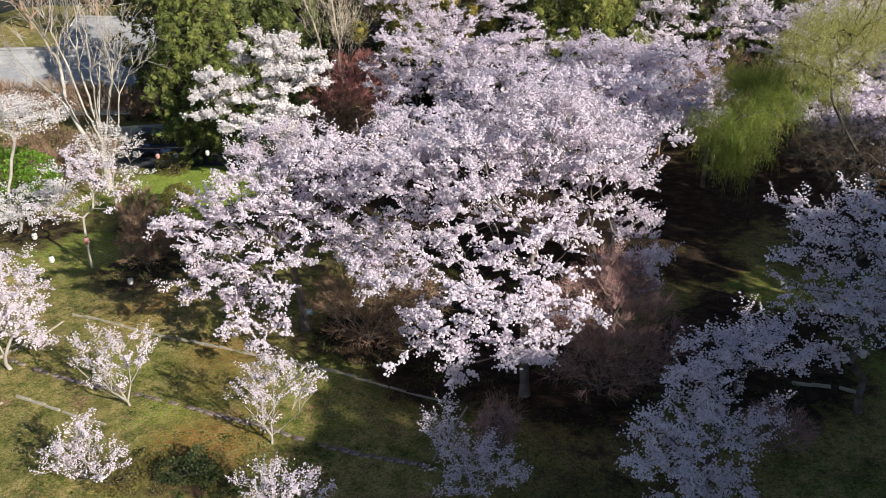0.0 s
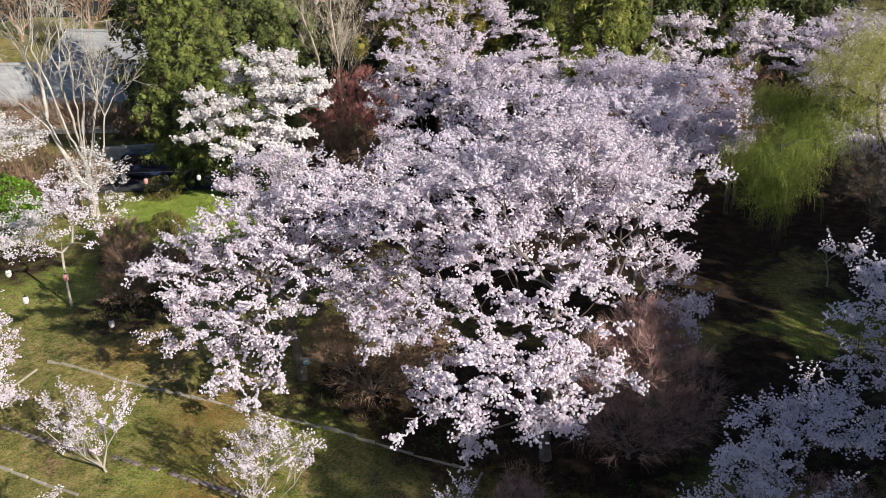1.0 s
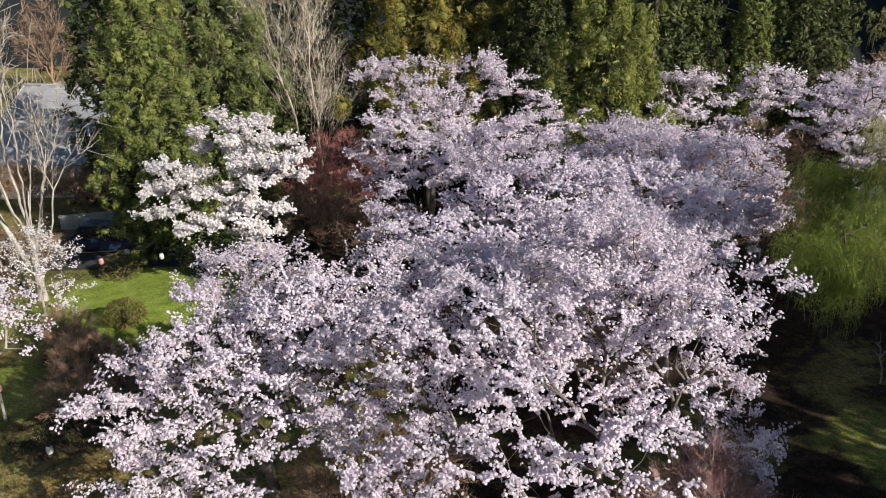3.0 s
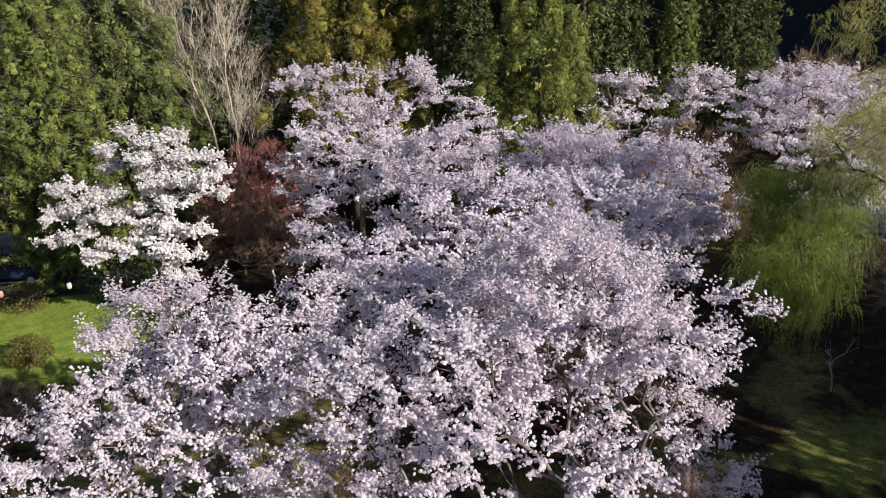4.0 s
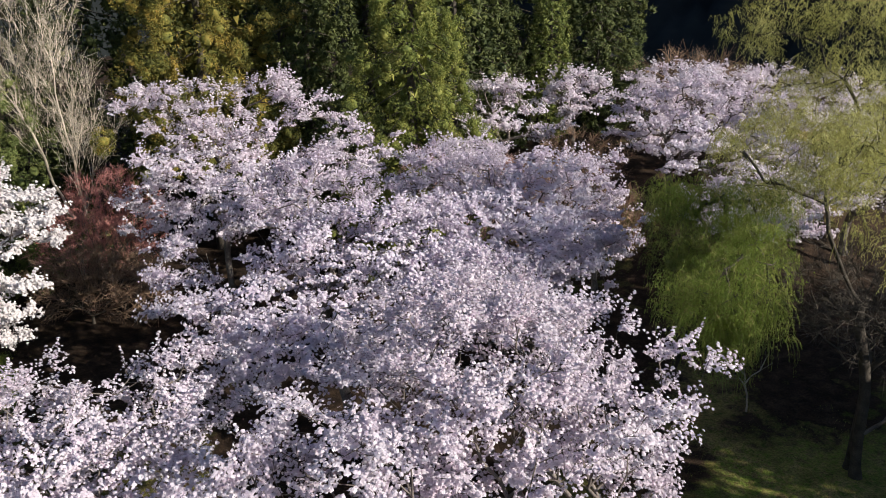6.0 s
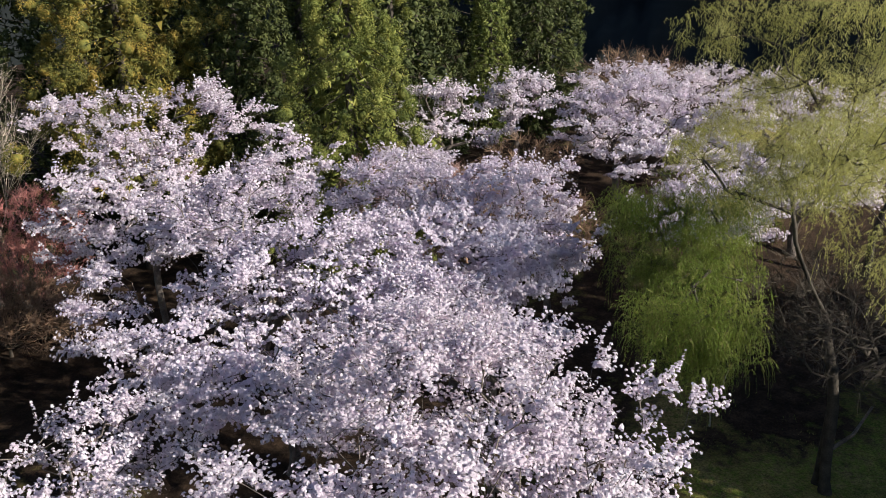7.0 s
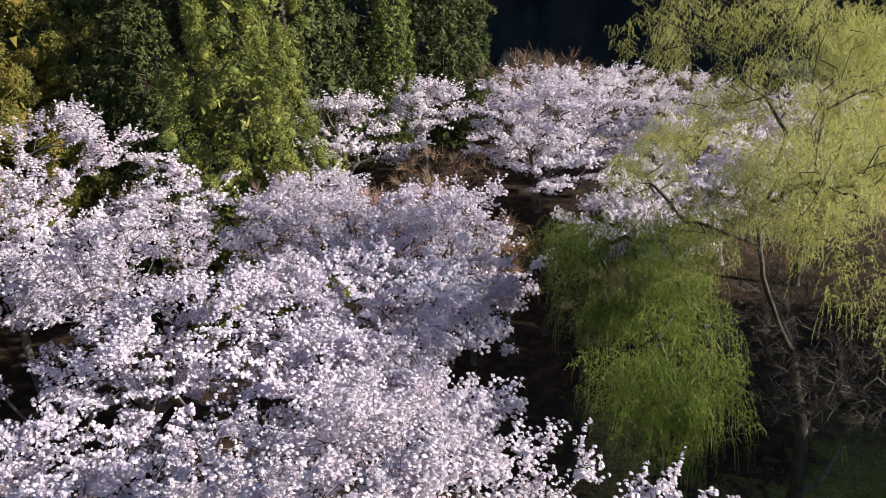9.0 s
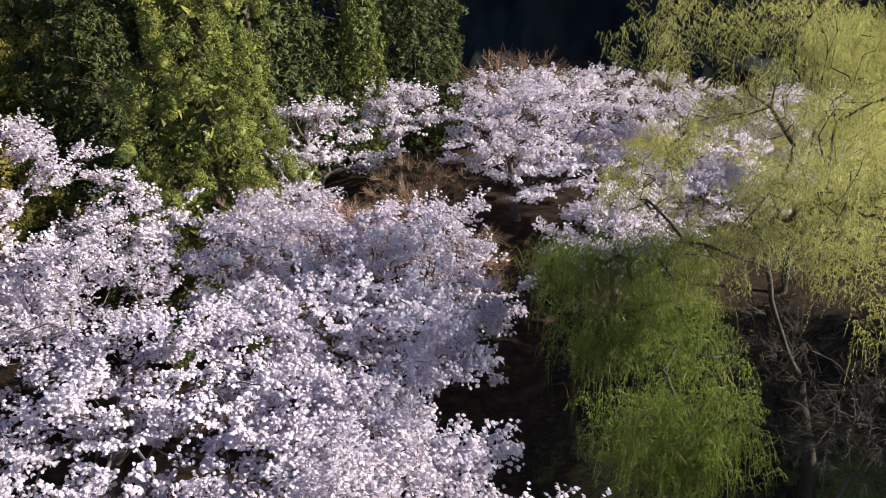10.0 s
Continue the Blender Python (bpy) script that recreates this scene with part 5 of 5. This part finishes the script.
road.data.materials.append(ASPHALT)
tagged(road, "narrow dark asphalt road behind the lawn", "road", kind="structure")


def roof_course(bm, x0, x1, ya, yb, za, zb, t=0.16):
    """One course of a tiled roof, from its lower edge (ya, za) to its upper edge (yb, zb)."""
    vs = [bm.verts.new(c) for c in ((x0, ya, za), (x1, ya, za), (x1, yb, zb), (x0, yb, zb), (x0, ya, za - t), (x1, ya, za - t), (x1, yb, zb - t), (x0, yb, zb - t))]
    for f in ((0, 1, 2, 3), (7, 6, 5, 4), (0, 4, 5, 1), (1, 5, 6, 2), (2, 6, 7, 3), (3, 7, 4, 0)):
        bm.faces.new([vs[k] for k in f])
    bmesh.ops.recalc_face_normals(bm, faces=bm.faces)


def house(x, y, w, d, eave, ridge, label, wall_mat, roof_mat, turn=0.0):
    """A low house with a gabled roof along its length, plaster gables, windows and a door."""
    z = float(ground_z(x, y)) - 0.1
    h = thing("house", (x, y, z), label, "house")
    h.rotation_euler = (0, 0, radians(turn))
    bm = bmesh.new()
    box(bm, -w / 2, -d / 2, 0, w / 2, d / 2, eave)
    for sx in (-1, 1):
        v = [bm.verts.new((sx * w / 2, -d / 2, eave)), bm.verts.new((sx * w / 2, d / 2, eave)), bm.verts.new((sx * w / 2, 0, ridge - 0.15))]
        bm.faces.new(v if sx > 0 else v[::-1])
    part("wall", bm, wall_mat, h)
    for sy in (-1, 1):
        y0, rows = sy * (d / 2 + 0.7), 9
        for i in range(rows):
            a, b = i / rows, (i + 1) / rows
            bm = bmesh.new()
            roof_course(bm, -w / 2 - 0.5, w / 2 + 0.5, y0 * (1 - a), y0 * (1 - b), eave - 0.2 + (ridge - eave + 0.25) * a, eave - 0.25 + (ridge - eave + 0.25) * b)
            part("tile_course", bm, roof_mat, h)
    bm = bmesh.new()
    box(bm, -w / 2 - 0.5, -0.14, ridge - 0.02, w / 2 + 0.5, 0.14, ridge + 0.16, 0.04)
    part("ridge_cap", bm, roof_mat, h)
    for sx in (-1, 1):
        for sy in (-1, 1):
            bm = bmesh.new()
            vs = [bm.verts.new(c) for c in ((sx * (w / 2 + 0.52), sy * (d / 2 + 0.7), eave - 0.45), (sx * (w / 2 + 0.52), 0, ridge - 0.2), (sx * (w / 2 + 0.52), 0, ridge + 0.02), (sx * (w / 2 + 0.52), sy * (d / 2 + 0.7), eave - 0.2))]
            f = bm.faces.new(vs)
            r = bmesh.ops.extrude_face_region(bm, geom=[f])
            bmesh.ops.translate(bm, vec=(sx * 0.06, 0, 0), verts=[e for e in r["geom"] if isinstance(e, bmesh.types.BMVert)])
            bmesh.ops.recalc_face_normals(bm, faces=bm.faces)
            part("bargeboard", bm, PLASTER, h)
    for i in range(int(w / 3)):
        cx = -w / 2 + 1.6 + i * 3
        bm = bmesh.new()
        box(bm, cx - 0.8, -d / 2 - 0.05, 0.9, cx + 0.8, -d / 2 + 0.02, 2.1, 0.02)
        win = part("window", bm, TIMBER, h)
        bm = bmesh.new()
        box(bm, cx - 0.7, -d / 2 - 0.058, 1.0, cx + 0.7, -d / 2 - 0.051, 2.0)
        part("pane", bm, DARK_GLASS, win)
    bm = bmesh.new()
    box(bm, w / 2 - 0.02, -0.5, 0, w / 2 + 0.06, 0.5, 2.0, 0.02)
    part("door", bm, TIMBER, h)
    return h


house(-28.9, 62.4, 11, 5.2, 2.6, 4.4, "low white-plastered house under a grey tiled roof", PLASTER, ROOF, 4)
house(-27.6, 73.5, 9, 6, 2.8, 4.6, "brown timber house under a grey tiled roof", TIMBER, ROOF, -10)
house(-49.0, 78.0, 9, 7, 3.2, 5.8, "brown timber house under a grey tiled roof", TIMBER, ROOF, 12)
house(-52.5, 92.0, 3.0, 3.0, 2.8, 4.2, "small orange-boarded shed under a green metal roof", ORANGE, GREEN_ROOF, 5)
for i, (x, y, h) in enumerate(((-38, 92, 9), (-31, 94, 8), (-24, 90, 8), (-46, 93, 9), (-24.5, 76, 6))):
    bare_tree("bare_tree", (x, y), [(x, y, h * 0.6, 3.2, 2.4, h * 0.4)], 90, 0.16, (x, y, 1.6), 110 + i, "leafless brown tree behind the houses", "tree", TWIG_BROWN, 6, 1.1, 0.022, 0.9, 0.5, 0.6, 0.018)


for i, (x, y, w, h) in enumerate(((-34, 57.2, 2.2, 2.2), (-30.6, 56.8, 2.4, 2.0), (-27.2, 56.4, 2.2, 2.2), (-24.2, 56.0, 1.8, 2.0), (-37, 58, 2.2, 2.2), (-27, 67.4, 2.2, 1.8), (-31, 67.8, 2.4, 2.0), (-35.5, 68.4, 2.4, 2.2), (-21.2, 55.4, 1.6, 1.8), (-23.0, 45.6, 2.0, 1.8), (-26.0, 44.4, 2.0, 1.8), (-20.4, 46.0, 1.3, 1.3), (-21.0, 43.2, 1.5, 1.3))):
    bare_tree("shrub", (x, y), [(x, y, h * 0.6, w, w * 0.7, h * 0.5)], 80, 0.05, (x, y, 0.3), 130 + i, "leafless brown brush before the houses", "shrub", TWIG_BROWN, 8, 0.6, 0.016, 0.9, 0.45, 0.5, 0.012)


def car(x, y, turn, label):
    """A small parked car: body, glasshouse, wheels, lamps and bumper."""
    z = float(ground_z(x, y)) + 0.06
    c = thing("car", (x, y, z), label, "car")
    c.rotation_euler = (0, 0, radians(turn))
    bm = bmesh.new()
    vs = box(bm, -2.1, -0.82, 0.28, 2.1, 0.82, 0.95)
    for v in vs:
        if v.co.z > 0.9:
            v.co.x *= 0.96
            v.co.y *= 0.93
    bmesh.ops.bevel(bm, geom=list(bm.edges), offset=0.12, segments=3, affect="EDGES")
    body = part("body", bm, CAR_BLUE, c)
    bm = bmesh.new()
    for v in box(bm, -1.7, -0.76, 0.9, 1.0, 0.76, 1.48):
        if v.co.z > 1.2:
            v.co.x = v.co.x * 0.72 - 0.15
            v.co.y *= 0.8
    bmesh.ops.bevel(bm, geom=list(bm.edges), offset=0.08, segments=2, affect="EDGES")
    part("windows", bm, DARK_GLASS, c)
    bm = bmesh.new()
    box(bm, -1.3, -0.58, 1.46, 0.5, 0.58, 1.52, 0.03)
    part("roof_panel", bm, CAR_BLUE, c)
    for sx in (-1.3, 1.3):
        for sy in (-0.78, 0.78):
            bm = bmesh.new()
            bmesh.ops.create_cone(bm, cap_ends=True, segments=20, radius1=0.31, radius2=0.31, depth=0.2, matrix=pose(sx, sy, 0.31, 90))
            bmesh.ops.bevel(bm, geom=[e for e in bm.edges if len(e.link_faces) == 2 and e.calc_face_angle() > 1], offset=0.03, segments=2, affect="EDGES")
            w = part("wheel", bm, RUBBER, c)
            bm = bmesh.new()
            bmesh.ops.create_cone(bm, cap_ends=True, segments=16, radius1=0.19, radius2=0.17, depth=0.215, matrix=pose(sx, sy, 0.31, 90))
            part("rim", bm, CHROME, w)
    for sy in (-0.58, 0.58):
        bm = bmesh.new()
        box(bm, 1.98, sy - 0.18, 0.62, 2.12, sy + 0.18, 0.8, 0.03)
        part("headlight", bm, CHROME, c, "pale glassy headlight")
    bm = bmesh.new()
    box(bm, 2.0, -0.78, 0.3, 2.16, 0.78, 0.52, 0.05)
    part("bumper", bm, CHROME, c, "silver-grey front bumper")
    return c


car(-17.6, 49.3, -8, "dark blue parked car with pale front on the road")

# ---- posts, wall, sign and lanterns ----
post = thing("post", (-19.3, 43.2, float(ground_z(-19.3, 43.2)) - 0.05), "slim pale concrete post beside the bare tree", "post")
bm = bmesh.new()
bmesh.ops.create_cone(bm, cap_ends=True, segments=10, radius1=0.07, radius2=0.055, depth=1.9, matrix=pose(0, 0, 0.95))
part("shaft", bm, CONCRETE, post)
bm = bmesh.new()
bmesh.ops.create_cone(bm, cap_ends=True, segments=10, radius1=0.075, radius2=0.03, depth=0.06, matrix=pose(0, 0, 1.93))
part("cap", bm, CONCRETE, post)
marker = thing("stone_marker", (-19.7, 51.9, float(ground_z(-19.7, 51.9)) - 0.05), "upright pale stone marker at the roadside", "marker")
bm = bmesh.new()
box(bm, -0.2, -0.15, 0, 0.2, 0.15, 1.2, 0.03)
part("stone", bm, CONCRETE, marker)
bm = bmesh.new()
box(bm, -0.32, -0.26, 0, 0.32, 0.26, 0.16, 0.03)
part("plinth", bm, CONCRETE, marker)
wall = thing("low_wall", (-20.6, 54.0, float(ground_z(-20.6, 54.0)) - 0.05), "low pale concrete wall along the road", "wall")
wall.rotation_euler = (0, 0, radians(12))
for i in range(3):
    bm = bmesh.new()
    box(bm, -1.5 + i * 1.0, -0.12, 0, -0.51 + i * 1.0, 0.12, 0.8, 0.02)
    part("block", bm, CONCRETE, wall)
bm = bmesh.new()
box(bm, -1.55, -0.17, 0.8, 1.55, 0.17, 0.9, 0.02)
part("coping", bm, CONCRETE, wall)
sign = thing("sign", (-4.72, 26.1, float(ground_z(-4.72, 26.1)) - 0.05), "small light-blue sign on a thin stake by the trunk", "sign")
bm = bmesh.new()
bmesh.ops.create_cone(bm, cap_ends=True, segments=8, radius1=0.018, radius2=0.018, depth=1.1, matrix=pose(0, 0.02, 0.55))
part("stake", bm, TIMBER, sign)
bm = bmesh.new()
box(bm, -0.11, -0.012, 0.92, 0.11, 0.0, 1.14, 0.005)
board = part("board", bm, BLUE_SIGN, sign)
bm = bmesh.new()
box(bm, -0.06, -0.018, 1.0, 0.06, -0.014, 1.06)
part("plain_bar", bm, PAPER, board)


def lantern(x, y, z, paper, label, tall=0.28, wide=0.105):
    """A ribbed paper lantern with its rims, hook and tassel."""
    ob = thing("paper_lantern", (x, y, z), label, "lantern", "festival lanterns")
    bm = bmesh.new()
    rings, seg = 15, 14
    last = None
    for i in range(rings):
        f = i / (rings - 1)
        r = wide * (0.55 + 0.45 * math.sin(math.pi * f) ** 0.6) * (1 + 0.03 * (i % 2))
        row = [bm.verts.new((r * math.cos(a * 2 * math.pi / seg), r * math.sin(a * 2 * math.pi / seg), -tall * f)) for a in range(seg)]
        if last:
            for a in range(seg):
                bm.faces.new((last[a], last[(a + 1) % seg], row[(a + 1) % seg], row[a]))
        last = row
    part("shade", bm, paper, ob)
    for zz in (0.0, -tall):
        bm = bmesh.new()
        bmesh.ops.create_cone(bm, cap_ends=True, segments=14, radius1=wide * 0.58, radius2=wide * 0.58, depth=0.03, matrix=pose(0, 0, zz))
        part("rim", bm, RUBBER, ob, "black lantern rim")
    bm = bmesh.new()
    bmesh.ops.create_cone(bm, cap_ends=True, segments=6, radius1=0.006, radius2=0.006, depth=0.12, matrix=pose(0, 0, 0.07))
    part("hook", bm, RUBBER, ob)
    return ob


def cord(points, label, sag=0.25):
    """A slack cord through the given points."""
    ob = thing("cord", points[0], label, "cord")
    for a, b in zip(points, points[1:]):
        a, b = np.array(a, float), np.array(b, float)
        f = np.linspace(0, 1, 13)[:, None]
        q = a + (b - a) * f - np.array([0, 0, sag]) * (4 * f * (1 - f)) - np.array(points[0], float)
        v, fc = tube_mesh(q[:-1], q[1:], np.full(12, 0.008), np.full(12, 0.008))
        part_np("span", v, [fc], RUBBER, ob)


WL, PL = "white paper festival lantern hung on a cord", "pink paper festival lantern hung on a cord"
cord([(-20.5, 27.5, 2.6), (-15.0, 32.1, 2.0), (-18.2, 41.9, 2.2), (-9.4, 43.7, 2.2)], "thin black cord strung between trees")
lantern(-15.2, 29.4, 1.75, PAPER, WL)
lantern(-16.6, 31.1, 2.0, PAPER, WL)
lantern(-14.9, 31.9, 1.45, PINK_PAPER, "pink paper lantern hung on a thin trunk")
lantern(-12.8, 42.8, 1.75, PAPER, WL)
lantern(-15.3, 42.3, 1.75, PINK_PAPER, PL)
lantern(-12.2, 29.2, 0.9, PAPER, "small white paper lantern hung in the shrubs")
lantern(12.0, 20.9, 2.6, PAPER, "white paper festival lantern hung beneath the cherry")
# added stone row in place of a thin branch caught by light
kerb([(11.2, 23.2), (12.6, 22.9), (13.6, 22.3)], 0.11, 0.08, 4, "row of pale stones standing in for a thin lit branch", STONE)
